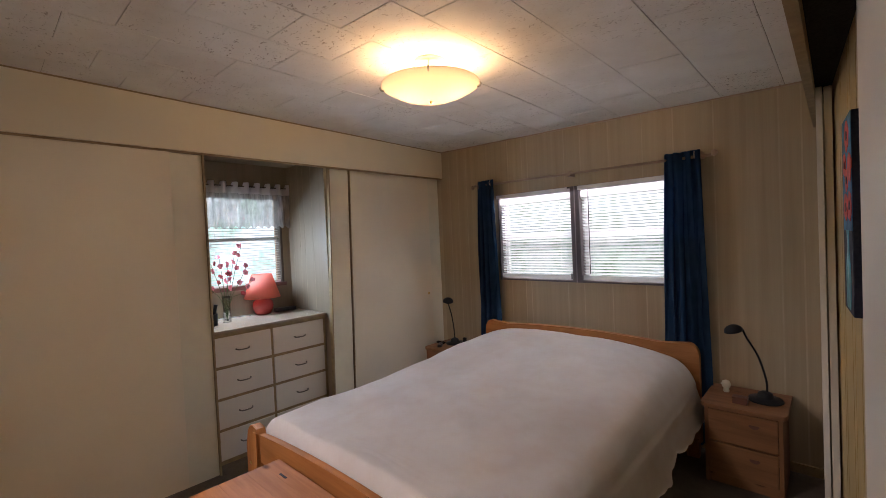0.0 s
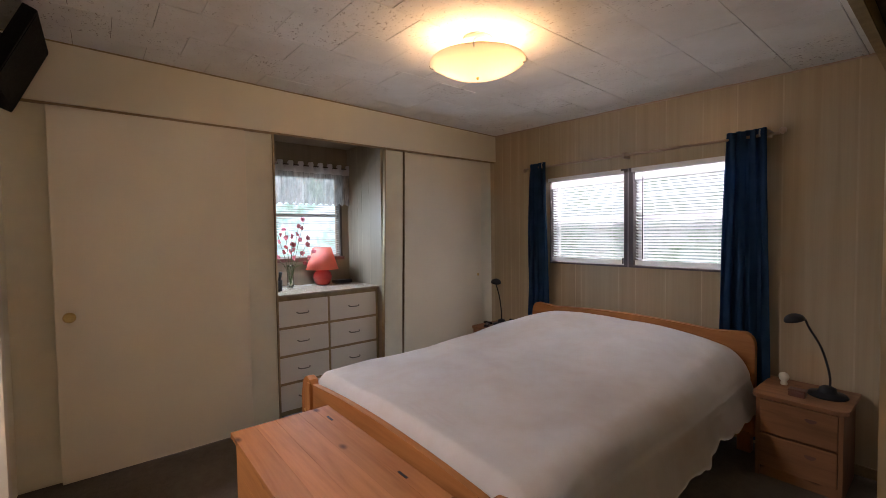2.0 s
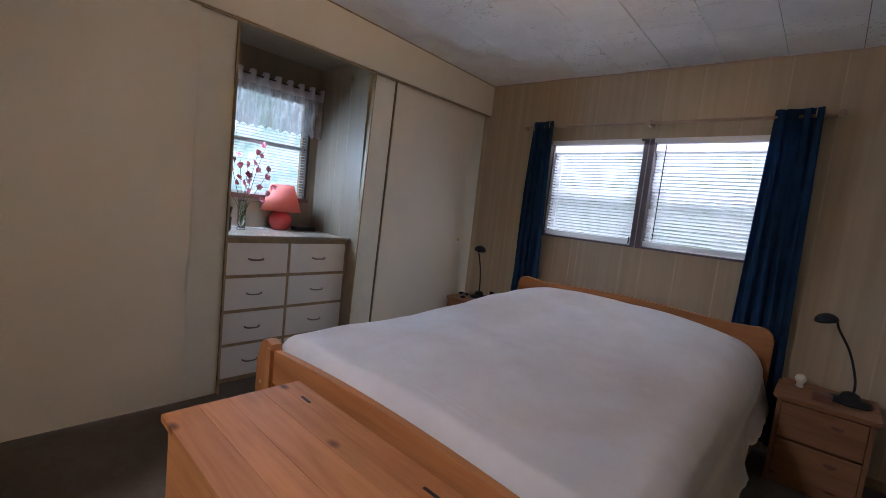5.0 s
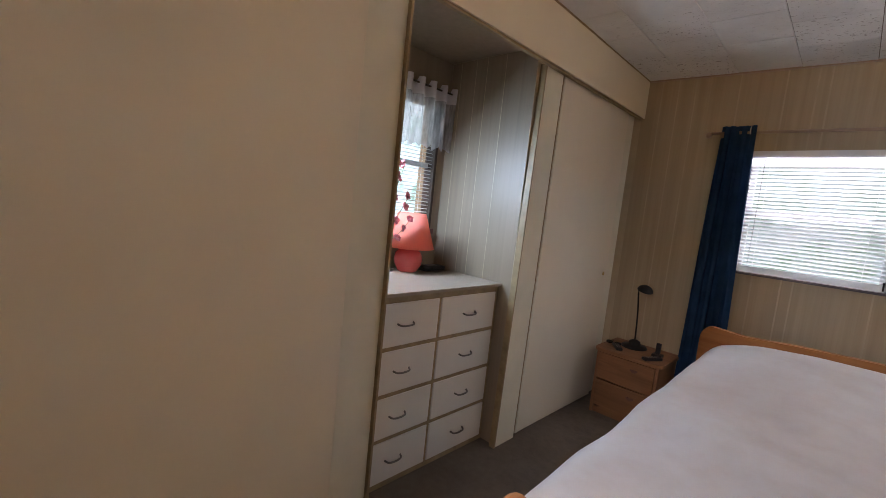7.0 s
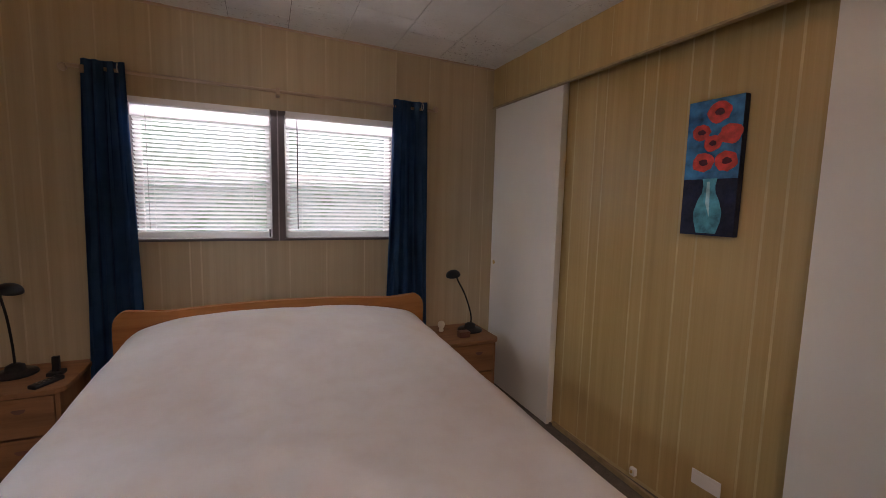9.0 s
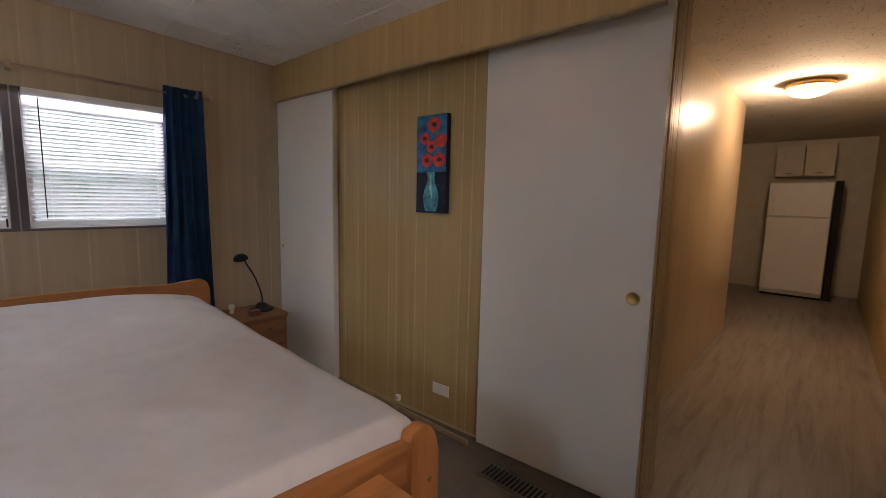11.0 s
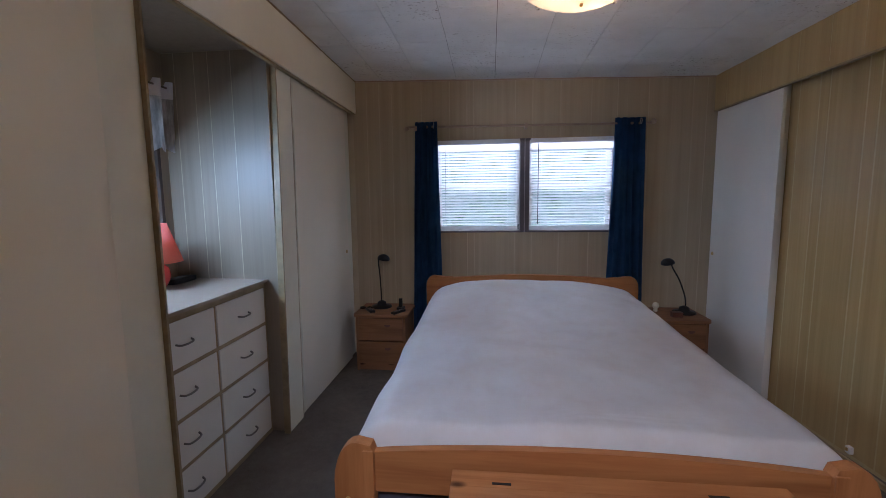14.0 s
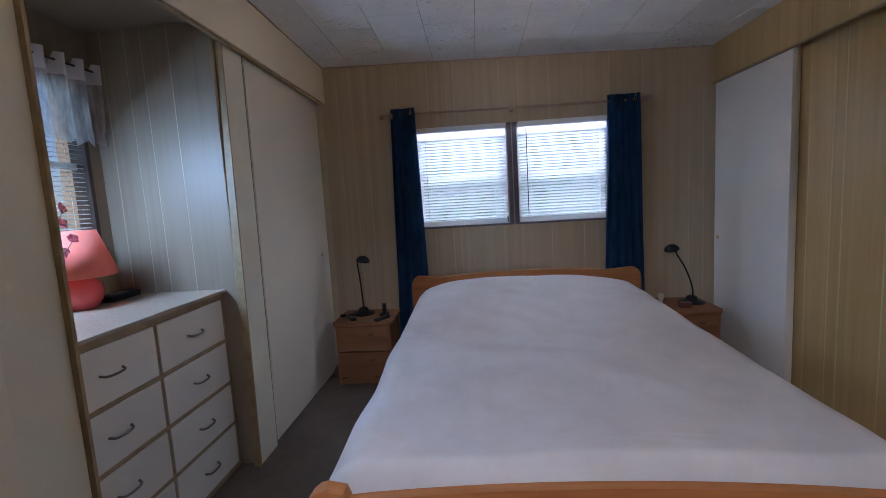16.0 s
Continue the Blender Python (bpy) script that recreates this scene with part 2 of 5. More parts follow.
PINE_Z = wood("honey_pine_upright", (0.255, 0.087, 0.023), (0.46, 0.192, 0.060), 2)
# Darker copy of the honey pine: the bedside tables' shade in the colour.
PINE_SHADE = wood("shaded_pine", (0.135, 0.058, 0.025), (0.275, 0.132, 0.060), 0)
PINE_SHADE_Z = wood("shaded_pine_upright", (0.135, 0.058, 0.025), (0.275, 0.132, 0.060), 2)
SPREAD = cloth("white_bedspread", (0.935, 0.895, 0.85), 420, 4.5, 0.22, 0.0, 0.035)
blotched(SPREAD, (0.74, 0.59, 0.48), 1.5, 0.5)
NAVY = cloth("navy_curtain_cloth", (0.028, 0.08, 0.172), 700, 8, 0.2, 0.06, 0.2)
BLIND = cloth("white_blind_slat", (0.86, 0.88, 0.87), 300, 8, 0.0, 0.25, 0.01)
MAUVE = plain("grey_mauve_window_frame", (0.11, 0.088, 0.092), 0.45, 0.1)
MAUVE_LIGHT = plain("pale_mauve_bead", (0.30, 0.26, 0.27), 0.45, 0.1)
WHITE_FRAME = plain("white_window_frame", (0.78, 0.77, 0.77), 0.4, 0.03)
DARK_FRAME = plain("dark_brown_window_frame", (0.05, 0.03, 0.022), 0.4, 0.15)
SILL_RED = plain("red_brown_sill", (0.17, 0.06, 0.045), 0.4, 0.15)
ROD = plain("tan_curtain_rod", (0.40, 0.29, 0.21), 0.4, 0.1)
STEEL = plain("brushed_steel", (0.6, 0.58, 0.55), 0.3, 0.05, metal=1.0)
PEWTER = plain("dark_pewter", (0.22, 0.2, 0.18), 0.35, 0.1, metal=1.0)
BRASS = plain("brass", (0.62, 0.44, 0.18), 0.35, 0.08, metal=1.0)
BLACK = plain("black_plastic", (0.009, 0.009, 0.010), 0.5, 0.15)
BLACK.node_tree.nodes["Principled BSDF"].inputs["Specular IOR Level"].default_value = 0.25
BLACK_GLOSS = plain("glossy_black", (0.008, 0.008, 0.01), 0.08, 0.1, bumps=0.0)
COUNTER = plain("cream_laminate_top", (0.39, 0.30, 0.22), 0.25, 0.06, 30, 200, 0.03)
DRAWER = plain("white_drawer_paint", (0.74, 0.70, 0.63), 0.4, 0.03, 3, 300, 0.05)
CORAL_BASE = plain("coral_glazed_base", (0.66, 0.10, 0.09), 0.15, 0.1, bumps=0.0)
CORAL_SHADE = cloth("coral_lamp_shade", (0.86, 0.285, 0.205), 600, 20, 0.1, 0.45, 0.05)
VASE_GLASS = glass_material("clear_cut_glass", (1.0, 1.0, 1.0), 0.05)
vg = VASE_GLASS.node_tree
vclear, vmix = vg.nodes.new("ShaderNodeBsdfTransparent"), vg.nodes.new("ShaderNodeMixShader")
vclear.inputs[0].default_value = (0.93, 0.95, 0.95, 1)
vg.links.new(ramp(vg, noise_of(vg, coords(vg, (1, 1, 1)), 70, 2), [(0.40, (0.25, 0.25, 0.25)), (0.60, (0.75, 0.75, 0.75))]), vmix.inputs[0])
vg.links.new(vg.nodes["Principled BSDF"].outputs[0], vmix.inputs[1])
vg.links.new(vclear.outputs[0], vmix.inputs[2])
vg.links.new(vmix.outputs[0], vg.nodes["Material Output"].inputs[0])
PANE = glass_material("window_glass")
STEM = plain("green_stem", (0.10, 0.16, 0.05), 0.6, 0.2)
PETAL = plain("pink_petal", (0.80, 0.24, 0.29), 0.6, 0.3, 60)
BUD = plain("dark_red_bud", (0.42, 0.05, 0.06), 0.6, 0.3, 60)
SHEER = sheer_material()
HEADING = cloth("white_cotton_heading", (0.86, 0.84, 0.87), 700, 12, 0.1, 0.55, 0.04)
OUTLET = plain("white_outlet_plastic", (0.78, 0.76, 0.72), 0.35, 0.02, bumps=0.0)
CANVAS_EDGE = plain("dark_canvas_edge", (0.02, 0.025, 0.05), 0.8, 0.2)
PAINT_BLUE = plain("turquoise_paint", (0.022, 0.17, 0.36), 0.7, 0.5, 14, 80)
PAINT_NIGHT = plain("night_blue_paint", (0.008, 0.012, 0.04), 0.7, 0.4, 14, 80)
PAINT_RED = plain("poppy_red_paint", (0.62, 0.055, 0.04), 0.6, 0.25, 40, 80)
PAINT_DARK = plain("poppy_centre_paint", (0.09, 0.008, 0.02), 0.6, 0.3, 40, 80)
PAINT_AQUA = plain("aqua_paint", (0.06, 0.36, 0.46), 0.6, 0.45, 16, 80)
PAINT_PALE = plain("pale_aqua_paint", (0.35, 0.62, 0.66), 0.6, 0.3, 16, 80)
HALL_FLOOR = wood("grey_vinyl_plank", (0.12, 0.10, 0.085), (0.33, 0.29, 0.25), 0, 0.35, False)
WHITE_ENAMEL = plain("white_enamel", (0.80, 0.78, 0.74), 0.3, 0.02, bumps=0.0)
CABINET = plain("cream_cabinet_paint", (0.62, 0.55, 0.42), 0.5, 0.05)
LAMP_GLASS = cloth("frosted_amber_glass", (0.90, 0.85, 0.78), 300, 30, 0.0, 0.47, 0.02)
lg = LAMP_GLASS.node_tree.nodes["Principled BSDF"]
lg.inputs["Emission Color"].default_value, lg.inputs["Emission Strength"].default_value = (1.0, 0.62, 0.25, 1), 0.06
HALL_GLASS = glow("hall_lamp_glass", (1.0, 0.75, 0.42), 2.2)
GARDEN_N = garden_material("garden_north", 0.60, (0.10, 0.22, 0.08))
GARDEN_W = garden_material("garden_west", 1.6, (0.14, 0.25, 0.22), (0.86, 0.93, 1.0))
BROWN_BOX = plain("brown_leather_box", (0.12, 0.045, 0.03), 0.45, 0.2)


# ---- building helpers ----
def box(bm, x0, y0, z0, x1, y1, z1, bevel=0.0, seg=2):
    verts = bmesh.ops.create_cube(bm, size=1.0)["verts"]
    for v in verts:
        v.co = Vector((x0 + (v.co.x + 0.5) * (x1 - x0), y0 + (v.co.y + 0.5) * (y1 - y0), z0 + (v.co.z + 0.5) * (z1 - z0)))
    if bevel:
        edges = list({e for v in verts for e in v.link_edges})
        bmesh.ops.bevel(bm, geom=edges, offset=bevel, segments=seg, affect="EDGES", profile=0.7)
    return bm


def boxed(*a, **k):
    return box(bmesh.new(), *a, **k)


def lathe(bm, profile, seg=28, centre=(0, 0, 0)):
    """A turned solid from (radius, height) pairs."""
    rings = []
    for r, z in profile:
        rings.append([bm.verts.new((centre[0] + r * math.cos(2 * math.pi * i / seg), centre[1] + r * math.sin(2 * math.pi * i / seg), centre[2] + z)) for i in range(seg)])
    for a, b in zip(rings, rings[1:]):
        for i in range(seg):
            bm.faces.new((a[i], a[(i + 1) % seg], b[(i + 1) % seg], b[i]))
    bm.faces.new(list(reversed(rings[0])))
    bm.faces.new(rings[-1])
    return bm


def tube(bm, pts, r, seg=8, taper=None):
    """A round bar along points."""
    rings = []
    pts = [Vector(p) for p in pts]
    for i, p in enumerate(pts):
        d = (pts[min(i + 1, len(pts) - 1)] - pts[max(i - 1, 0)]).normalized()
        side = d.cross(Vector((0, 0, 1)) if abs(d.z) < 0.9 else Vector((1, 0, 0))).normalized()
        up = side.cross(d)
        rr = r if taper is None else r + (taper - r) * i / (len(pts) - 1)
        rings.append([bm.verts.new(p + rr * (math.cos(2 * math.pi * k / seg) * side + math.sin(2 * math.pi * k / seg) * up)) for k in range(seg)])
    for a, b in zip(rings, rings[1:]):
        for k in range(seg):
            bm.faces.new((a[k], a[(k + 1) % seg], b[(k + 1) % seg], b[k]))
    bm.faces.new(list(reversed(rings[0])))
    bm.faces.new(rings[-1])
    return bm


def arc(points, n=6):
    """A smooth line through a few points."""
    pts = [Vector(p) for p in points]
    out = []
    for i in range(len(pts) - 1):
        p0, p1, p2, p3 = pts[max(i - 1, 0)], pts[i], pts[i + 1], pts[min(i + 2, len(pts) - 1)]
        for k in range(n):
            t = k / n
            out.append(0.5 * (2 * p1 + (p2 - p0) * t + (2 * p0 - 5 * p1 + 4 * p2 - p3) * t * t + (3 * p1 - p0 - 3 * p2 + p3) * t ** 3))
    out.append(pts[-1])
    return out


def slab(bm, outline, axis, a, b, bevel=0.0):
    """A flat outline of (u, w) pairs made a b thick plate along an axis: 'y' takes (x, z), 'x' takes (y, z), 'z' takes (x, y)."""
    def at(u, w, d):
        return {"y": (u, d, w), "x": (d, u, w), "z": (u, w, d)}[axis]
    lo = [bm.verts.new(at(u, w, a)) for u, w in outline]
    hi = [bm.verts.new(at(u, w, b)) for u, w in outline]
    n = len(outline)
    faces = [bm.faces.new(lo), bm.faces.new(list(reversed(hi)))]
    for i in range(n):
        faces.append(bm.faces.new((lo[i], hi[i], hi[(i + 1) % n], lo[(i + 1) % n])))
    if bevel:
        bmesh.ops.bevel(bm, geom=[e for e in faces[0].edges] + [e for e in faces[1].edges], offset=bevel, segments=2, affect="EDGES", profile=0.7)
    return bm


def mesh_object(name, bm, mat, smooth=False):
    bmesh.ops.recalc_face_normals(bm, faces=bm.faces)
    me = bpy.data.meshes.new(name)
    bm.to_mesh(me)
    bm.free()
    me.materials.append(mat)
    if smooth:
        for f in me.polygons:
            f.use_smooth = True
    return new(name, me)


def part(name, bm, mat, parent, label="", smooth=False):
    ob = mesh_object(name, bm, mat, smooth)
    ob.parent = parent
    if label:
        ob["label"] = label
    return ob


def piece(name, me, parent, at=(0, 0, 0)):
    ob = new(name, me)
    ob.parent = parent
    ob.location = at
    return ob


def thing(name, at, label, category, group="", kind=""):
    return tagged(pose_empty(name, at), label, category, group, kind)


def pose_empty(name, at):
    ob = new(name)
    ob.location = at
    return ob


def solo(name, bm, mat, label, category, kind="", smooth=False, group=""):
    return tagged(mesh_object(name, bm, mat, smooth), label, category, group, kind)


# ---- the room ----
XE, YS = 2.955, -3.50           # east panel plane, south wall
ZH = 2.037                     # underside of the west header


def zc(x, y):
    """Height of the ceiling, which leans to the east, twists a little and bows up in the middle."""
    bow = 0.026 * math.sin(math.pi * min(max(x / 2.9, 0), 1)) * min(1.0, max(0.0, -y) / 0.9)
    return 2.293 - 0.0265 * x - y * (0.018 - 0.0115 * x) + bow


# carpet and the floors next door
solo("floor", boxed(-0.8, -3.62, -0.12, 3.0, 0.12, 0.0), CARPET, "worn grey-brown cut pile carpet", "floor", "structure")
solo("floor_bathroom", boxed(0.3, -5.7, -0.12, 2.5, -3.62, -0.004), HALL_FLOOR, "grey wood-look vinyl floor", "floor", "structure")

# ceiling of square tiles in rows, joints sunk
bm = bmesh.new()
tw, tl = 0.305, 0.305
for i in range(-1, 13):
    x0 = -0.072 + i * tw
    if x0 > 3.0:
        break
    shift = 0.5 * tl if i % 2 else 0.0
    j = 0
    while True:
        y1 = 0.155 + shift - j * tl
        j += 1
        if y1 < -3.65:
            break
        xa, xb = x0 + 0.0017, x0 + tw - 0.0017
        ya, yb = y1 - tl + 0.0013, y1 - 0.0013
        dz = random.uniform(-0.0012, 0.0012)
        vs = [bm.verts.new((x, y, zc(x, y) + dz + up)) for up in (0.0, 0.012) for x, y in ((xa, ya), (xb, ya), (xb, yb), (xa, yb))]
        for q in ((0, 1, 2, 3), (4, 5, 6, 7), (0, 1, 5, 4), (1, 2, 6, 5), (2, 3, 7, 6), (3, 0, 4, 7)):
            bm.faces.new([vs[k] for k in q])
ceiling = solo("ceiling", bm, CEILING, "off-white fissured fibre ceiling tiles", "ceiling", "structure")
bm = bmesh.new()
rows = [[bm.verts.new((-0.8 + 0.13 * i, 0.14 - 0.1895 * j, zc(-0.8 + 0.13 * i, 0.14 - 0.1895 * j) + 0.007)) for i in range(31)] for j in range(21)]
for a, b in zip(rows, rows[1:]):
    for i in range(30):
        bm.faces.new((a[i], a[i + 1], b[i + 1], b[i]))
bmesh.ops.solidify(bm, geom=list(bm.faces), thickness=-0.08)
part("ceiling_backing", bm, TILE_JOINT, ceiling)

# north wall: backing with the window opening, then planks with pale grooves between
WX0, WX1, WZ0, WZ1 = 0.665, 2.085, 1.05, 1.80
bm = bmesh.new()
box(bm, -0.8, 0.0007, -0.02, WX0, 0.12, 2.40)
box(bm, WX1, 0.0007, -0.02, 3.1, 0.12, 2.40)
box(bm, WX0, 0.0007, -0.02, WX1, 0.12, WZ0)
box(bm, WX0, 0.0007, WZ1, WX1, 0.12, 2.40)
wall_north = solo("wall_north", bm, GROOVE, "tan wood-grain wall panelling with pale grooves", "wall", "structure")


def north_plank(x0, x1):
    bm = bmesh.new()
    a, b = x0 + 0.004, x1 - 0.004
    cut = [c for c in (WX0, WX1) if a < c < b]
    for p, q in zip([a] + cut, cut + [b]):
        if WX0 - 0.001 < (p + q) / 2 < WX1 + 0.001:
            box(bm, p, 0.0, 0.0, q, 0.008, WZ0)
            box(bm, p, 0.0, WZ1, q, 0.008, zc((p + q) / 2, 0))
        else:
            box(bm, p, 0.0, 0.0, q, 0.008, zc((p + q) / 2, 0))
    part("plank", bm, PANEL, wall_north)


marks = [-0.02, 0.10, 0.205, 0.31, 0.555, 0.785, 0.925, 0.98, 1.31, 1.445, 1.66, 1.895, 2.09, 2.32, 2.64, 2.74, 2.98]
for a, b in zip(marks, marks[1:]):
    north_plank(a, b)

# Added brown strip; covers a bright line along the wall's foot.
solo("wall_foot_strip", boxed(0.0, -0.011, 0.0, 2.81, -0.0005, 0.055, 0.002), OLIVE_TRIM, "added low brown strip hiding a bright line under the panelling", "baseboard", "structure")
# thin strips where the ceiling meets the walls
bm = bmesh.new()
slab(bm, [(0.0, zc(0, 0) - 0.009), (2.79, zc(2.79, 0) - 0.009), (2.79, zc(2.79, 0) + 0.004), (0.0, zc(0, 0) + 0.004)], "y", -0.009, -0.0005)
solo("trim_ceiling_north", bm, ROD, "thin tan cove strip under the ceiling", "trim", "structure")
# Contact shade above the closet header, drawn as a dark strip.
bm = bmesh.new()
slab(bm, [(-3.499, zc(0, -3.499) - 0.006), (-0.01, zc(0, 0) - 0.006), (-0.01, zc(0, 0) + 0.005), (-3.499, zc(0, -3.499) + 0.005)], "x", 0.0085, 0.0125)
solo("ceiling_shade_west", bm, OLIVE_TRIM, "thin dark strip standing for the shade line over the closet header", "trim", "structure")

# west closet wall: header, sliding doors, stiles, alcove
bm = bmesh.new()
slab(bm, [(-0.0, 0.0), (-3.499, 0.0), (-3.499, 0.40), (0.0, 0.40)], "x", -0.022, 0.008, 0.002)
hd = solo("closet_header", bm, HEADER, "cream painted board above the closet doors", "header", "structure")
hd.location.z = ZH
part("header_trim", boxed(-0.020, -3.46, -0.012, 0.0, -0.004, -0.0005), OLIVE_TRIM, hd, "olive brown trim strip")
bm = bmesh.new()
for y0_, y1_, z0_, z1_ in ((-3.6, -2.03, -0.02, 2.42), (-1.36, 0.12, -0.02, 2.42), (-2.03, -1.36, -0.02, 1.12), (-2.03, -1.36, 1.91, 2.42)):
    box(bm, -0.82, y0_, z0_, -0.742, y1_, z1_)
solo("wall_west_outer", bm, PANEL, "plain closet back wall", "wall", "structure")
# Black sheet: the closet's unlit inside as colour.
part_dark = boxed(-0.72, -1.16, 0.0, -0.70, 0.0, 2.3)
solo("closet_back_north", part_dark, GAP_SHADE, "closet back coloured black for the unlit inside", "wall", "structure")
# The top takes the darkened alcove colour in place of real shade.
solo("closet_top", boxed(-0.74, -3.47, 2.12, -0.03, 0.0, 2.15), PANEL_SHADE, "closet and alcove top, its shade put into the colour", "ceiling", "structure")


def pull_disc(parent, y, z, x, side, r=0.026):
    bm = bmesh.new()
    lathe(bm, [(r, 0.0), (r, 0.003), (r * 0.86, 0.0035), (r * 0.8, 0.0008)], 24)
    bmesh.ops.rotate(bm, verts=bm.verts, cent=(0, 0, 0), matrix=Matrix.Rotation(side * math.pi / 2, 3, "Y"))
    bmesh.ops.translate(bm, verts=bm.verts, vec=(x, y, z))
    part("finger_pull", bm, BRASS, parent, "round brass finger pull", True)


def sliding_door(name, x0, x1, y0, y1, z1, mat, label, pull=None, side=1):
    ob = solo(name, boxed(x0, y0, 0.012, x1, y1, z1, 0.003, 2), mat, label, "sliding door")
    if pull:
        pull_disc(ob, pull[0], pull[1], x1 if side > 0 else x0, side, pull[2])
    return ob


sliding_door("sliding_door", -0.030, -0.008, -3.322, -2.357, 2.05, CREAM, "cream painted sliding closet door, closed", (-3.264, 0.905, 0.028))
bm = bmesh.new()
slab(bm, [(-1.115, 0.012), (-0.17, 0.012), (-0.168, 2.05), (-1.067, 2.05)], "x", -0.064, -0.038, 0.003)
north_door = solo("sliding_door", bm, CREAM, "cream painted sliding closet door beside the bed, hung slightly askew", "sliding door")
pull_disc(north_door, -0.218, 0.918, -0.038, 1, 0.014)
solo("closet_stile_south", boxed(-0.050, -2.40, 0.0, -0.031, -2.178, 2.05, 0.002), CREAM_EDGE, "cream closet stile", "trim", "structure")
solo("alcove_trim_south", boxed(-0.058, -2.179, 0.0, -0.012, -2.168, 2.04, 0.002), OLIVE_TRIM, "olive trim at the alcove edge", "trim", "structure")
bm = bmesh.new()
slab(bm, [(-1.318, 0.0), (-1.142, 0.0), (-1.095, 2.05), (-1.266, 2.05)], "x", -0.052, -0.028, 0.002)
solo("closet_stile_north", bm, CREAM_EDGE, "cream closet stile", "trim", "structure")
bm = bmesh.new()
slab(bm, [(-1.328, 0.0), (-1.319, 0.0), (-1.267, 2.04), (-1.276, 2.04)], "x", -0.058, -0.022, 0.001)
solo("alcove_trim_north", bm, OLIVE_TRIM, "olive trim at the alcove edge", "trim", "structure")
solo("closet_jamb_north", boxed(-0.095, -0.20, 0.0, -0.066, 0.0, 2.05, 0.002), CREAM_EDGE, "cream closet jamb beside the sliding door", "trim", "structure")
solo("wall_west_south", boxed(-0.14, -3.60, 0.0, -0.075, -3.28, 2.05), CREAM_EDGE, "cream wall strip beside the closet door", "wall", "structure")

# Black slab that paints the shade between stile and door.
bm = bmesh.new()
slab(bm, [(-1.155, 0.0), (-1.055, 0.0), (-1.01, 2.05), (-1.11, 2.05)], "x", -0.082, -0.070)
solo("closet_gap_shade", bm, GAP_SHADE, "black slab standing for the shade between stile and door", "trim", "structure")
# Brown strip on the door edge carries on the gap's dark line.
bm = bmesh.new()
slab(bm, [(-1.121, 0.012), (-1.1155, 0.012), (-1.0675, 2.05), (-1.073, 2.05)], "x", -0.066, -0.0385)
part("gap_shade_strip", bm, OLIVE_TRIM, north_door, "olive brown strip standing for the dark gap line at the door edge")
bm = bmesh.new()
slab(bm, [(-1.114, 0.014), (-1.099, 0.014), (-1.051, 2.048), (-1.066, 2.048)], "x", -0.0375, -0.034)
solo("door_edge_north", bm, CREAM_EDGE, "pale edge strip of the closet door", "trim", "structure")

# alcove: side walls of planks and a back wall with a window
AY0, AY1, AX = -2.168, -1.322, -0.66
VY0, VY1, VZ0, VZ1 = -2.02, -1.37, 1.13, 1.90


def planks_x(wall, y, depth, xs, z1, mat):
    for a, b in zip(xs, xs[1:]):
        part("plank", boxed(a + 0.002, min(y, y + depth), 0.0, b - 0.002, max(y, y + depth), z1), mat, wall)


wn_ = solo("alcove_wall_north", boxed(AX, -1.2993, 0.0, -0.060, -1.25, 2.12), GROOVE_SHADE, "panelled alcove side wall, its shade put into the colour", "wall", "structure")
planks_x(wn_, -1.300, 0.007, [-0.66, -0.585, -0.47, -0.39, -0.26, -0.060], 2.118, PANEL_SHADE)
ws_ = solo("alcove_wall_south", boxed(AX, -2.22, 0.0, -0.053, -2.1677, 2.12), GROOVE_SHADE, "panelled alcove side wall, its shade put into the colour", "wall", "structure")
planks_x(ws_, -2.167, -0.007, [-0.66, -0.55, -0.42, -0.33, -0.20, -0.053], 2.118, PANEL_SHADE)
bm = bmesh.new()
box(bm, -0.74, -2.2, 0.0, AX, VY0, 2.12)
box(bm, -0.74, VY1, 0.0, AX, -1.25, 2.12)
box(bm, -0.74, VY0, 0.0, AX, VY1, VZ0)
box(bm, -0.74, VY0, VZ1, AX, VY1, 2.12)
solo("alcove_wall_back", bm, PANEL_SHADE, "panelled alcove back wall with a window, its shade put into the colour", "wall", "structure")

# east closet wall
bm = bmesh.new()
slab(bm, [(0.0, 1.965), (-2.70, 1.930), (-2.70, 2.36), (0.0, 2.36)], "x", 2.795, 2.815)
east_header = solo("closet_header_east", bm, PANEL_OLIVE, "olive tan panelled board above the closet", "header", "structure")
bm = bmesh.new()
slab(bm, [(0.0, 1.957), (-2.70, 1.922), (-2.70, 1.931), (0.0, 1.966)], "x", 2.790, 2.817)
part("header_trim", bm, OLIVE_TRIM, east_header, "thin brown strip under the header")
for y in (-0.16, -0.42, -0.55, -0.88, -1.10, -1.30, -1.52, -1.83, -2.05, -2.36, -2.6):
    part("groove", boxed(2.7935, y - 0.002, 1.985, 2.796, y + 0.002, 2.26), GROOVE_OLIVE, east_header)
# Shade of the track recess, put in as a black board.
solo("closet_top_east", boxed(2.812, -2.67, 2.02, 3.10, 0.0, 2.05), GAP_SHADE, "black board standing for the shade over the closet doors", "ceiling", "structure")
sliding_door("sliding_door", 2.817, 2.838, -0.735, -0.004, 2.0, WHITE_DOOR, "off-white sliding closet door near the window", (-0.05, 0.885, 0.014), -1)
sliding_door("sliding_door", 2.842, 2.868, -0.722, -0.02, 2.0, WHITE_DOOR, "off-white closet door in the rear track, slid behind another")
bm = bmesh.new()
slab(bm, [(2.908, -1.902), (2.963, -2.680), (2.998, -2.680), (2.936, -1.902)], "z", 0.012, 2.0, 0.002)
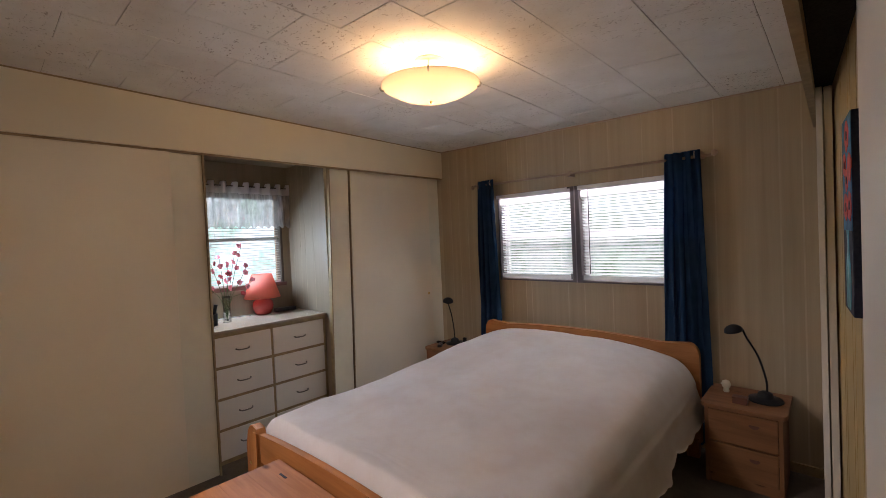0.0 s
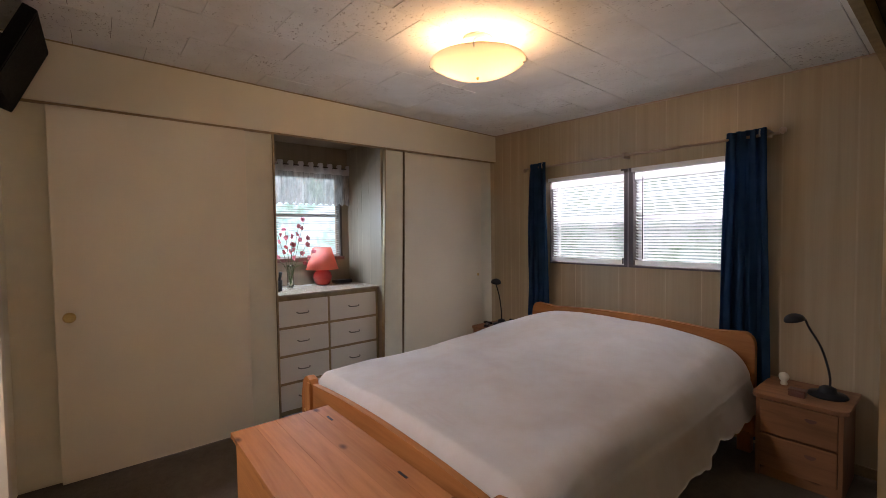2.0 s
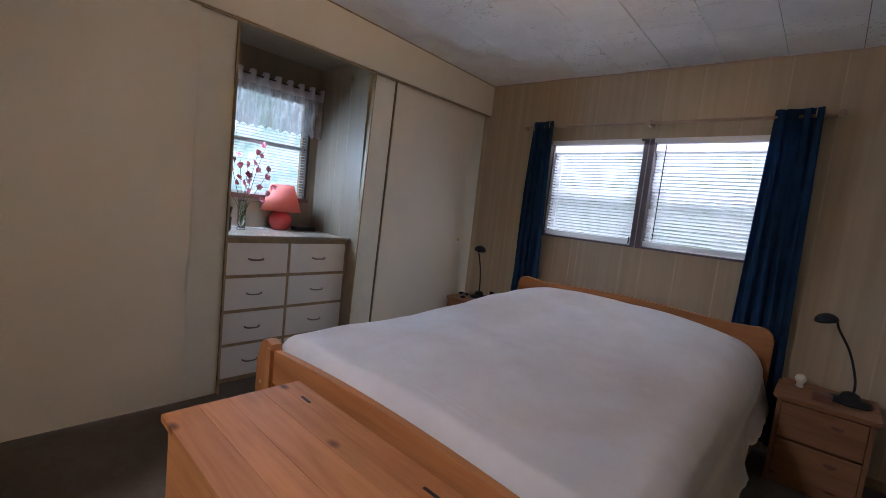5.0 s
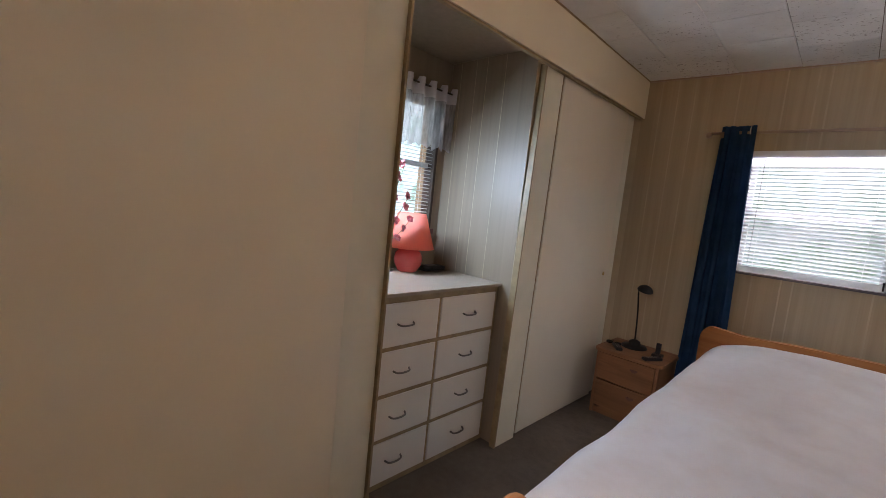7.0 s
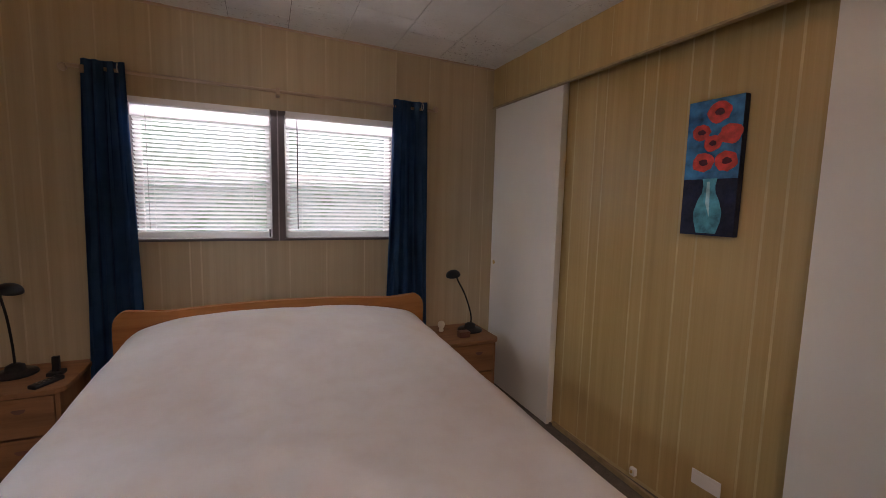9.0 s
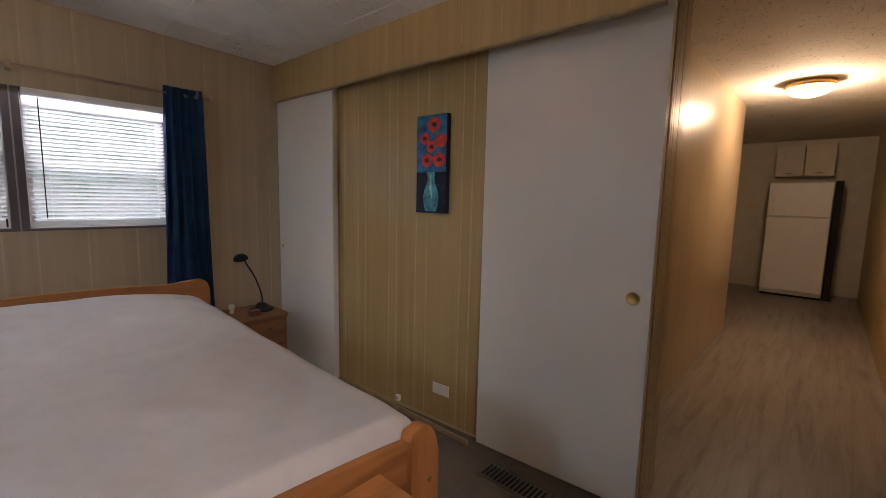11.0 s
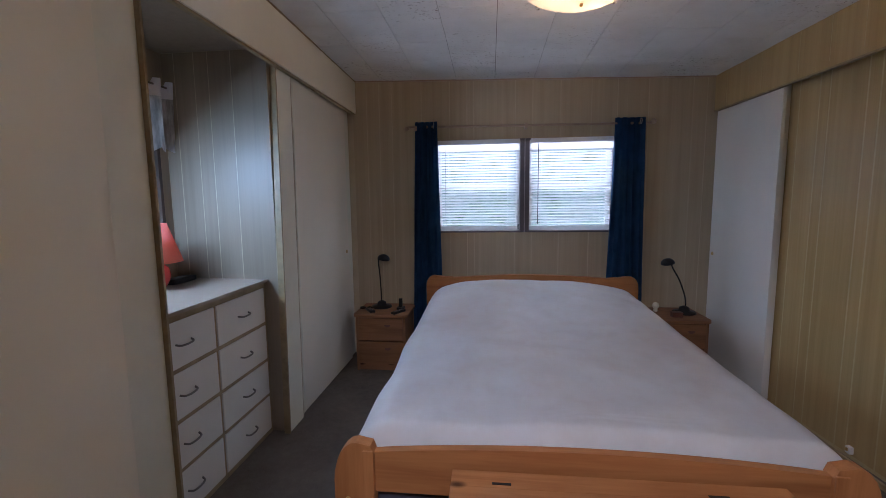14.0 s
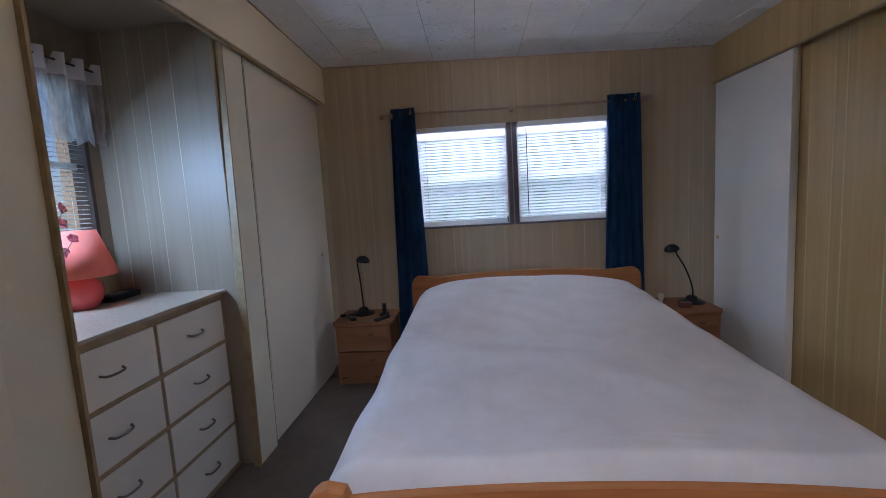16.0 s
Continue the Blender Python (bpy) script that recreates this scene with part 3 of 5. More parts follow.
se_door = solo("sliding_door", bm, WHITE_DOOR, "off-white sliding closet door by the doorway", "sliding door")
pull_disc(se_door, -2.616, 0.895, 2.9572, -1, 0.027)
SKEW = 0.064                   # the olive panel stands a little askew


def xe(y):
    return 2.876 + SKEW * (-0.74 - y)


mid = solo("closet_panel", boxed(0.0007, -1.26, 0.0, 0.02, 0.34, 2.03), GROOVE_OLIVE, "olive tan panelled closet door with pale grooves", "panel", "structure")
mid.location = (2.876, -0.74, 0.0)
mid.rotation_euler.z = math.atan(SKEW)
em = [-0.40, -0.60, -0.78, -0.92, -0.985, -1.20, -1.265, -1.42, -1.50, -1.735, -1.80, -2.0]
for a, b_ in zip(em, em[1:]):
    part("plank", boxed(0.0, b_ + 0.7445, 0.02, 0.009, a + 0.7355, 2.03), PANEL_OLIVE, mid)
solo("baseboard_east", boxed(2.858, -1.88, 0.0, 2.874, -0.74, 0.025, 0.003), OLIVE_TRIM, "low brown floor track", "baseboard", "structure")
solo("wall_east_outer", boxed(3.10, -2.62, -0.02, 3.16, 0.12, 2.35), PANEL, "closet back wall", "wall", "structure")

# doorway to the hall, with the edge of a pocket door in its slot
# The slot is filled with a black slab in place of its shade.
solo("door_slot", boxed(3.000, -2.672, 0.0, 3.010, -2.60, 2.04), GAP_SHADE, "black slab standing for the shaded slot behind the closet door", "trim", "structure")
hall_n = solo("wall_hall_north", boxed(3.011, -2.6815, 0.0, 3.20, -2.6215, 2.26), GROOVE, "tan panelled wall end beside the hall doorway", "wall", "structure")
hx = [3.011, 3.034, 3.062, 3.125, 3.20]
for a, b in zip(hx, hx[1:]):
    part("plank", boxed(a + 0.002, -2.683, 0.0, b - 0.002, -2.675, 2.26), PANEL, hall_n)
solo("wall_hall_recess", boxed(3.161, -2.45, 0.0, 6.4, -2.39, 2.26), PANEL, "tan panelled hall wall, set back", "wall", "structure")
hall_s = solo("wall_hall_south", boxed(2.97, -3.62, 0.0, 9.5, -3.5545, 2.26), GROOVE, "tan panelled hall wall", "wall", "structure")
hx = [2.97 + 0.26 * k + 0.05 * math.sin(7.0 * k) for k in range(26)]
for a, b in zip(hx, hx[1:]):
    part("plank", boxed(a + 0.002, -3.561, 0.0, b - 0.002, -3.553, 2.26), PANEL_OLIVE, hall_s)
solo("door_head_hall", boxed(2.99, -3.50, 2.04, 3.07, -2.685, 2.30), PANEL_OLIVE, "panelled board over the hall doorway", "wall", "structure")
solo("ceiling_hall", boxed(3.02, -3.62, 2.24, 9.6, -0.9, 2.30), CEILING, "off-white hall ceiling", "ceiling", "structure")
solo("floor_hall", boxed(3.0, -3.62, -0.12, 9.6, -0.9, -0.002), HALL_FLOOR, "grey-brown wood-look plank floor", "floor", "structure")
solo("wall_kitchen_end", boxed(9.5, -3.62, 0.0, 9.58, -0.9, 2.26), CABINET, "cream kitchen end wall", "wall", "structure")
solo("wall_kitchen_north", boxed(6.4, -0.96, 0.0, 9.5, -0.9, 2.26), CABINET, "cream kitchen wall", "wall", "structure")
solo("wall_kitchen_west", boxed(6.34, -2.389, 0.0, 6.399, -0.961, 2.26), CABINET, "cream kitchen wall", "wall", "structure")

# south wall with the bathroom doorway
SX0, SX1 = 0.88, 1.70
bm = bmesh.new()
box(bm, -0.1, -3.60, 0.0, SX0 - 0.02, YS, 2.40)
box(bm, SX1 + 0.02, -3.60, 0.0, 3.07, YS, 2.40)
box(bm, SX0 - 0.02, -3.60, 2.04, SX1 + 0.02, YS, 2.40)
solo("wall_south", bm, CREAM_EDGE, "cream south wall with a doorway", "wall", "structure")
bm = bmesh.new()
box(bm, SX0 - 0.07, -3.61, 0.0, SX0, -3.408, 2.04, 0.003)
casing = solo("door_casing_south", bm, WHITE_DOOR, "white door jamb with a dark strike plate", "door frame", "structure")
part("jamb", boxed(SX1, -3.61, 0.0, SX1 + 0.07, -3.408, 2.04, 0.003), WHITE_DOOR, casing)
part("head_casing", boxed(SX0 - 0.07, -3.61, 2.04, SX1 + 0.07, -3.408, 2.10, 0.003), WHITE_DOOR, casing)
part("strike_plate", boxed(SX0 - 0.001, -3.452, 0.93, SX0 + 0.002, -3.426, 0.985, 0.0008), BLACK, casing, "small dark strike plate")
# bathroom shell behind
for nm, b in (("wall_bath_west", (0.3, -5.7, 0, 0.36, -3.6, 2.3)), ("wall_bath_east", (2.44, -5.7, 0, 2.5, -3.6, 2.3)),
              ("wall_bath_south_low", (0.3, -5.76, 0, 2.5, -5.7, 1.05)), ("wall_bath_south_high", (0.3, -5.76, 2.05, 2.5, -5.7, 2.3)),
              ("wall_bath_south_a", (0.3, -5.76, 1.05, 1.40, -5.7, 2.05)), ("wall_bath_south_b", (2.15, -5.76, 1.05, 2.5, -5.7, 2.05)),
              ("ceiling_bathroom", (0.3, -5.76, 2.28, 2.5, -3.6, 2.34))):
    solo(nm, boxed(*b), CREAM_EDGE, "cream bathroom shell", "wall", "structure")
solo("window_3", boxed(1.40, -5.745, 1.05, 2.15, -5.735, 2.05), PANE, "bathroom window pane", "window", "structure").visible_shadow = False

# ---- windows ----


def slat_mesh(length, width=0.024, axis="x", lean=-33):
    bm = bmesh.new()
    n = 4
    rows = []
    tilt = radians(lean)
    for i in range(n + 1):
        u = (i / n - 0.5) * width
        c = 0.0022 * (1 - (2 * i / n - 1) ** 2)
        p, q = u * math.cos(tilt) - c * math.sin(tilt), u * math.sin(tilt) + c * math.cos(tilt)
        ends = ((-length / 2, p, q), (length / 2, p, q)) if axis == "x" else ((p, -length / 2, q), (p, length / 2, q))
        rows.append([bm.verts.new(e) for e in ends])
    for a, b in zip(rows, rows[1:]):
        bm.faces.new((a[0], a[1], b[1], b[0]))
    bmesh.ops.solidify(bm, geom=list(bm.faces), thickness=0.0006)
    bmesh.ops.recalc_face_normals(bm, faces=bm.faces)
    me = bpy.data.meshes.new("slat")
    bm.to_mesh(me)
    bm.free()
    me.materials.append(BLIND)
    return me


def north_blind(x0, x1, label, wand):
    z0, z1 = 1.068, 1.788
    xc = (x0 + x1) / 2
    b = thing("venetian_blind", (xc, 0.028, z0), label, "window blind", "blinds of the bed window")
    L = x1 - x0
    part("head_rail", boxed(-L / 2, -0.018, z1 - z0 - 0.080, L / 2, 0.018, z1 - z0, 0.003), WHITE_FRAME, b)
    # White strip also hides the window lamp; added black linings stop its bounce.
    part("valance_strip", boxed(-L / 2, -0.070, z1 - z0 - 0.024, L / 2, -0.066, z1 - z0 + 0.006, 0.0015), WHITE_FRAME, b, "narrow white strip over the head rail")
    part("baffle_top", boxed(-L / 2, -0.0655, z1 - z0 + 0.003, L / 2, -0.0185, z1 - z0 + 0.006), BLACK, b, "added black baffle against bounce from the window lamp")
    part("baffle_front", boxed(-L / 2, -0.0655, z1 - z0 - 0.022, L / 2, -0.064, z1 - z0 + 0.0025), BLACK, b, "added black baffle against bounce from the window lamp")
    part("bottom_rail", boxed(-L / 2, -0.013, 0.0, L / 2, 0.013, 0.036, 0.004), BLIND, b)
    me = slat_mesh(L - 0.008)
    n = 27
    for i in range(n):
        piece("slat", me, b, (random.uniform(-0.001, 0.001), 0, 0.050 + i * (z1 - z0 - 0.142) / (n - 1) + random.uniform(-0.0012, 0.0012)))
    for u in (-0.36, 0.36):
        part("ladder_cord", tube(bmesh.new(), [(u * L, -0.0135, 0.01), (u * L, -0.0135, z1 - z0 - 0.04)], 0.0012, 5), BLIND, b)
    part("tilt_wand", tube(bmesh.new(), [(-0.4 * L, -0.024, z1 - z0 - 0.03), (-0.4 * L, -0.026, 0.05)], 0.003, 6), wand, b)
    part("cord_cleat", boxed(L / 2 - 0.012, -0.022, 0.004, L / 2 - 0.004, -0.0135, 0.05, 0.002), BLACK, b, "small black cord cleat")
    return b


def window_frame_north():
    w = thing("window_1", ((WX0 + WX1) / 2, 0.06, WZ0), "pair of windows with a grey-mauve mullion behind blinds", "window", kind="structure")
    cx = (WX0 + WX1) / 2
    mull = (1.352, 1.424)
    part("mullion", boxed(mull[0] - cx, -0.062, 0.0, mull[1] - cx, 0.05, WZ1 - WZ0, 0.004), MAUVE, w, "grey-mauve mullion")
    part("mullion_bead", boxed(1.384 - cx, -0.067, 0.0, 1.391 - cx, -0.0622, WZ1 - WZ0, 0.001), MAUVE_LIGHT, w, "pale bead down the mullion")
    for nm, b in (("frame_bottom", (WX0 - cx, -0.064, 0.0, WX1 - cx, 0.05, 0.014)), ("frame_top", (WX0 - cx, -0.064, 0.737, WX1 - cx, 0.05, 0.75)),
                  ("frame_side", (WX0 - cx, -0.062, 0.014, WX0 - cx + 0.012, 0.05, 0.737)), ("frame_side", (WX1 - cx - 0.012, -0.062, 0.014, WX1 - cx, 0.05, 0.737))):
        part(nm, boxed(*b, 0.002), MAUVE, w)
    for a, b in ((WX0 + 0.012, mull[0]), (mull[1], WX1 - 0.012)):
        part("meeting_rail", boxed(a - cx, 0.02, 0.36, b - cx, 0.045, 0.395, 0.003), WHITE_FRAME, w)
        part("sash_stile", boxed(a - cx, 0.02, 0.014, a - cx + 0.03, 0.045, 0.737, 0.003), WHITE_FRAME, w)
        part("sash_stile", boxed(b - cx - 0.03, 0.02, 0.014, b - cx, 0.045, 0.737, 0.003), WHITE_FRAME, w)
        g = part("pane", boxed(a - cx, 0.046, 0.014, b - cx, 0.049, 0.737), PANE, w)
        g.visible_shadow = False
    return w


window_frame_north()
north_blind(0.678, 1.346, "white slatted venetian blind, half open slats", PANE)
north_blind(1.430, 2.072, "white slatted venetian blind, half open slats", BLACK)
solo("backdrop_north", boxed(-1.5, 2.6, -0.5, 4.5, 2.62, 3.6), GARDEN_N, "sunlit garden beyond the window", "backdrop", "structure")
solo("backdrop_west", boxed(-3.22, -4.2, -0.5, -3.2, 0.8, 3.4), GARDEN_W, "sunlit garden beyond the window", "backdrop", "structure")
solo("ground", boxed(-60, -60, -0.42, 60, 60, -0.4), plain("garden_ground", (0.10, 0.12, 0.06), 0.9, 0.3), "garden ground", "ground", "structure")

w2 = thing("window_2", (AX, (VY0 + VY1) / 2, VZ0), "small alcove window with dark brown frame", "window", kind="structure")
hy = (VY1 - VY0) / 2
hz = VZ1 - VZ0
for nm, b in (("frame_side", (-0.07, -hy, 0.0, 0.012, -hy + 0.02, hz)), ("frame_side", (-0.07, hy - 0.02, 0.0, 0.012, hy, hz)), ("frame_top", (-0.07, -hy + 0.02, hz - 0.02, 0.012, hy - 0.02, hz))):
    part(nm, boxed(*b, 0.002), DARK_FRAME, w2)
part("sill", boxed(-0.07, -hy - 0.01, -0.03, 0.03, hy + 0.01, 0.0, 0.004), SILL_RED, w2, "red-brown sill")
part("meeting_rail", boxed(-0.06, -hy + 0.02, 0.36, -0.04, hy - 0.02, 0.39, 0.002), WHITE_FRAME, w2)
part("mid_stile", boxed(-0.06, -hy + 0.02, 0.0, -0.045, -hy + 0.045, hz - 0.02, 0.002), WHITE_FRAME, w2)
part("pane", boxed(-0.068, -hy + 0.02, 0.0, -0.065, hy - 0.02, hz - 0.02), PANE, w2).visible_shadow = False

ab = thing("venetian_blind", (AX - 0.012, (VY0 + VY1) / 2, VZ0), "white slatted venetian blind, slats open", "window blind")
L = VY1 - VY0 - 0.05
part("head_rail", boxed(-0.016, -L / 2, hz - 0.065, 0.016, L / 2, hz - 0.025, 0.003), BLIND, ab)
part("bottom_rail", boxed(-0.012, -L / 2, 0.002, 0.012, L / 2, 0.02, 0.004), BLIND, ab)
me = slat_mesh(L, 0.022, "y", -12)
for i in range(33):
    piece("slat", me, ab, (0, 0, 0.035 + i * 0.0205))
for u in (-0.36, 0.36):
    part("ladder_cord", tube(bmesh.new(), [(0.0125, u * L, 0.01), (0.0125, u * L, hz - 0.05)], 0.0012, 5), BLIND, ab)


# sheer valance with tabs
def valance():
    v = thing("valance_curtain", (AX + 0.05, -1.66, 1.6), "white sheer lace eyelet valance over the alcove window", "curtain")
    bm = bmesh.new()
    n, m = 160, 12
    y0, y1 = -0.36, 0.345
    grid = []
    for i in range(n + 1):
        u = i / n
        col = []
        for j in range(m + 1):
            w = j / m
            z = w * 0.362 + (0.010 * math.sin(u * 75) if j == 0 else 0) - (0.055 * max(0.0, -math.cos(u * 16 * math.pi)) if j == m else 0)
            x = 0.024 * math.cos(u * 16 * math.pi) * (0.45 + 0.55 * w) + 0.005 * math.sin(u * 97 + 1) * (1 - w)
            col.append(bm.verts.new((x, y0 + u * (y1 - y0), z)))
        grid.append(col)
    for a, b in zip(grid, grid[1:]):
        for j in range(m):
            bm.faces.new((a[j], b[j], b[j + 1], a[j + 1]))
    top_band = bmesh.new()
    for a, b in zip(grid, grid[1:]):
        ring = [[top_band.verts.new(q.co) for q in c[m - 3:]] for c in (a, b)]
        for j in range(3):
            top_band.faces.new((ring[0][j], ring[1][j], ring[1][j + 1], ring[0][j + 1]))
    bmesh.ops.remove_doubles(top_band, verts=top_band.verts, dist=0.0002)
    bmesh.ops.delete(bm, geom=[q for c in grid for q in c[m - 2:]], context="VERTS")
    part("lace_panel", bm, SHEER, v, smooth=True)
    part("heading", top_band, HEADING, v, "gathered white cotton heading", True)
    for k in range(0, 16, 2):
        u = (k + 0.5) / 16
        yy = y0 + u * (y1 - y0)
        sgn = -1
        ring = [(0.011 * math.cos(t) * 0.75, yy + sgn * 0.011 * math.cos(t) * 0.66, 0.332 + 0.011 * math.sin(t)) for t in [2 * math.pi * q / 14 for q in range(15)]]
        part("eyelet", tube(bmesh.new(), ring, 0.0022, 6), PEWTER, v, "dark metal eyelet", True)
    r = thing("curtain_rod", (AX + 0.05, -1.66, 1.93), "thin dark rod carrying the valance", "curtain rod")
    part("rod", tube(bmesh.new(), [(0, -0.46, 0), (0, 0.336, 0)], 0.005, 10), DARK_FRAME, r)


valance()


# bed-window curtains on their rod
def curtain_panel(x0, x1, xb0, xb1, label, folds, H):
    """Gathered panel: narrow at the rod, its hem swung out a little."""
    cx = (x0 + x1) / 2
    c = thing("curtain", (cx, -0.092, 0.06), label, "curtain", "navy window curtains")
    bm = bmesh.new()
    n, m = 96, 26
    grid = []
    for i in range(n + 1):
        u = i / n
        col = []
        for j in range(m + 1):
            w = j / m
            s = w ** 0.8
            a = xb0 + (x0 - xb0) * s
            b = xb1 + (x1 - xb1) * s
            ph = u * folds * 2 * math.pi
            amp = 0.020 + 0.006 * math.sin(3 * u + 4 * w)
            y = amp * math.sin(ph + 0.5 * math.sin(2.2 * w * 3 + u * 5)) + 0.006 * math.sin(ph * 2.3 + w * 6)
            x = a + u * (b - a) + 0.008 * math.cos(ph * 2 + w)
            z = w * H + (0.004 * math.sin(ph) if j == m else 0)
            col.append(bm.verts.new((x - cx, y, z)))
        grid.append(col)
    for a, b in zip(grid, grid[1:]):
        for j in range(m):
            bm.faces.new((a[j], b[j], b[j + 1], a[j + 1]))
    bmesh.ops.solidify(bm, geom=list(bm.faces), thickness=0.0015)
    part("cloth", bm, NAVY, c, smooth=True)
    for k in (folds - 1,):
        bm = bmesh.new()
        xx = x0 - cx + (k + 0.5) * (x1 - x0) / folds
        ring = [(xx, -0.012 + 0.018 * math.cos(t), H - 0.03 + 0.020 * math.sin(t)) for t in [2 * math.pi * q / 16 for q in range(17)]]
        tube(bm, ring, 0.003, 6)
        part("grommet", bm, STEEL, c, smooth=True)
    return c


curtain_panel(0.515, 0.69, 0.455, 0.73, "navy blue grommet curtain, gathered", 4, 1.875)
curtain_panel(2.055, 2.26, 1.99, 2.30, "navy blue grommet curtain, gathered", 4, 1.86)
rod = thing("curtain_rod", (1.39, -0.075, 1.895), "thin tan curtain rod with end caps", "curtain rod")
part("rod", tube(bmesh.new(), [(-0.93, 0, 0.006), (0, 0, -0.006), (0.93, 0, -0.016)], 0.009, 12), ROD, rod, smooth=True)
for sx in (-0.945, 0.945):
    part("finial", lathe(bmesh.new(), [(0.006, -0.018), (0.016, -0.01), (0.018, 0.0), (0.016, 0.01), (0.006, 0.018)], 14, (sx, 0, -0.005)), ROD, rod, smooth=True)
for bx in (-0.87, 0.0, 0.87):
    part("bracket", boxed(bx - 0.010, -0.012, -0.026, bx + 0.010, 0.074, 0.012, 0.003), ROD, rod)


# ---- ceiling lamp ----
def ceiling_lamp():
    at = (1.475, -1.656, 2.092)
    lp = thing("ceiling_lamp", at, "frosted amber glass bowl ceiling lamp, lit", "ceiling lamp")
    R, H = 0.230, 0.070
    prof = [(max(0.002, R * k / 14), H * (k / 14) ** 2.1) for k in range(15)]
    bm = bmesh.new()
    seg = 56
    rings = []
    for r, z in prof + [(R + 0.003, H + 0.003), (R - 0.003, H + 0.005)] + [(max(0.002, r - 0.004), z + 0.005) for r, z in reversed(prof[:-1])]:
        rings.append([bm.verts.new((r * math.cos(2 * math.pi * i / seg), r * math.sin(2 * math.pi * i / seg), z)) for i in range(seg)])
    for a, b in zip(rings, rings[1:]):
        for i in range(seg):
            bm.faces.new((a[i], a[(i + 1) % seg], b[(i + 1) % seg], b[i]))
    part("glass_bowl", bm, LAMP_GLASS, lp, "frosted amber glass bowl", True)
    top = zc(at[0], at[1]) - at[2]
    part("canopy", lathe(bmesh.new(), [(0.052, top - 0.034), (0.066, top - 0.030), (0.073, top - 0.018), (0.075, top - 0.003)], 32), WHITE_ENAMEL, lp, "round cream canopy", True)
    part("stem", lathe(bmesh.new(), [(0.007, 0.004), (0.007, top - 0.034)], 12), BRASS, lp, smooth=True)
    part("finial_nut", lathe(bmesh.new(), [(0.003, -0.012), (0.007, -0.008), (0.007, 0.002)], 12), BRASS, lp, smooth=True)
    for k in range(4):
        a = radians(42 + 90 * k)
        bm = bmesh.new()
        tube(bm, arc([(R - 0.010, 0, H - 0.013), (R + 0.005, 0, H - 0.008), (R + 0.008, 0, H + 0.003), (R - 0.002, 0, H + 0.010)], 4), 0.0045, 8)
        bmesh.ops.rotate(bm, verts=bm.verts, cent=(0, 0, 0), matrix=Matrix.Rotation(a, 3, "Z"))
        part("clip", bm, STEEL, lp, "small steel clip", True)
        bm = bmesh.new()
        tube(bm, [(0.06, 0, top - 0.02), (R - 0.004, 0, H + 0.010)], 0.003, 6)
        bmesh.ops.rotate(bm, verts=bm.verts, cent=(0, 0, 0), matrix=Matrix.Rotation(a, 3, "Z"))
        part("arm", bm, STEEL, lp, smooth=True)
    return lp


ceiling_lamp()


# ---- dresser in the alcove ----
def dresser():
    x1, y0, y1, h = -0.135, -2.165, -1.303, 0.895
    d = thing("dresser", (AX, (y0 + y1) / 2, 0.0), "built-in eight-drawer dresser with cream drawer fronts", "dresser")
    w = (y1 - y0) / 2
    D = x1 - AX
    part("carcass", boxed(0.0, -w, 0.0, D - 0.006, w, h - 0.0162, 0.001), OLIVE_TRIM, d, "olive brown carcass")
    part("top", boxed(0.0, -w, h - 0.016, D + 0.02, w - 0.002, h, 0.004), COUNTER, d, "cream laminate top")
    rows = [(0.655, 0.846), (0.445, 0.635), (0.24, 0.425), (0.03, 0.22)]
    cols = [(-w + 0.012, -0.018), (0.0, w - 0.022)]
    for z0, z1 in rows:
        for a, b in cols:
            f = part("drawer_front", boxed(D - 0.021, a, z0, D, b, z1, 0.004, 2), DRAWER, d, "cream drawer front")
            c = (a + b) / 2
            bm = bmesh.new()
            tube(bm, arc([(D - 0.001, c - 0.045, (z0 + z1) / 2 + 0.003), (D + 0.018, c - 0.034, (z0 + z1) / 2 - 0.002), (D + 0.024, c, (z0 + z1) / 2 - 0.003), (D + 0.018, c + 0.034, (z0 + z1) / 2 - 0.002), (D - 0.001, c + 0.045, (z0 + z1) / 2 + 0.003)], 4), 0.0045, 8)
            hnd = mesh_object("handle", bm, PEWTER, True)
            hnd.parent = f
            hnd["label"] = "dark pewter bow handle"
    return d


dresser()
DT = 0.895


def coral_lamp():
    lp = thing("table_lamp", (-0.545, -1.615, DT), "coral red table lamp with a fabric shade, unlit", "table lamp")
    part("base", lathe(bmesh.new(), [(0.046, 0.0), (0.055, 0.006), (0.074, 0.040), (0.080, 0.070), (0.073, 0.103), (0.046, 0.128), (0.024, 0.142), (0.02, 0.166)], 32), CORAL_BASE, lp, "glossy coral ceramic base", True)
    bm = bmesh.new()
    seg = 40
    prof = [(0.138, 0.135), (0.078, 0.325), (0.0765, 0.325), (0.1365, 0.135)]
    rings = [[bm.verts.new((r * math.cos(2 * math.pi * i / seg), r * math.sin(2 * math.pi * i / seg), z)) for i in range(seg)] for r, z in prof]
    for a, b in zip(rings, rings[1:] + rings[:1]):
        for i in range(seg):
            bm.faces.new((a[i], a[(i + 1) % seg], b[(i + 1) % seg], b[i]))
    part("shade", bm, CORAL_SHADE, lp, "tapered coral fabric shade", True)
    part("bulb", lathe(bmesh.new(), [(0.012, 0.16), (0.014, 0.19), (0.03, 0.225), (0.028, 0.25), (0.008, 0.265)], 16), OUTLET, lp, smooth=True)


coral_lamp()


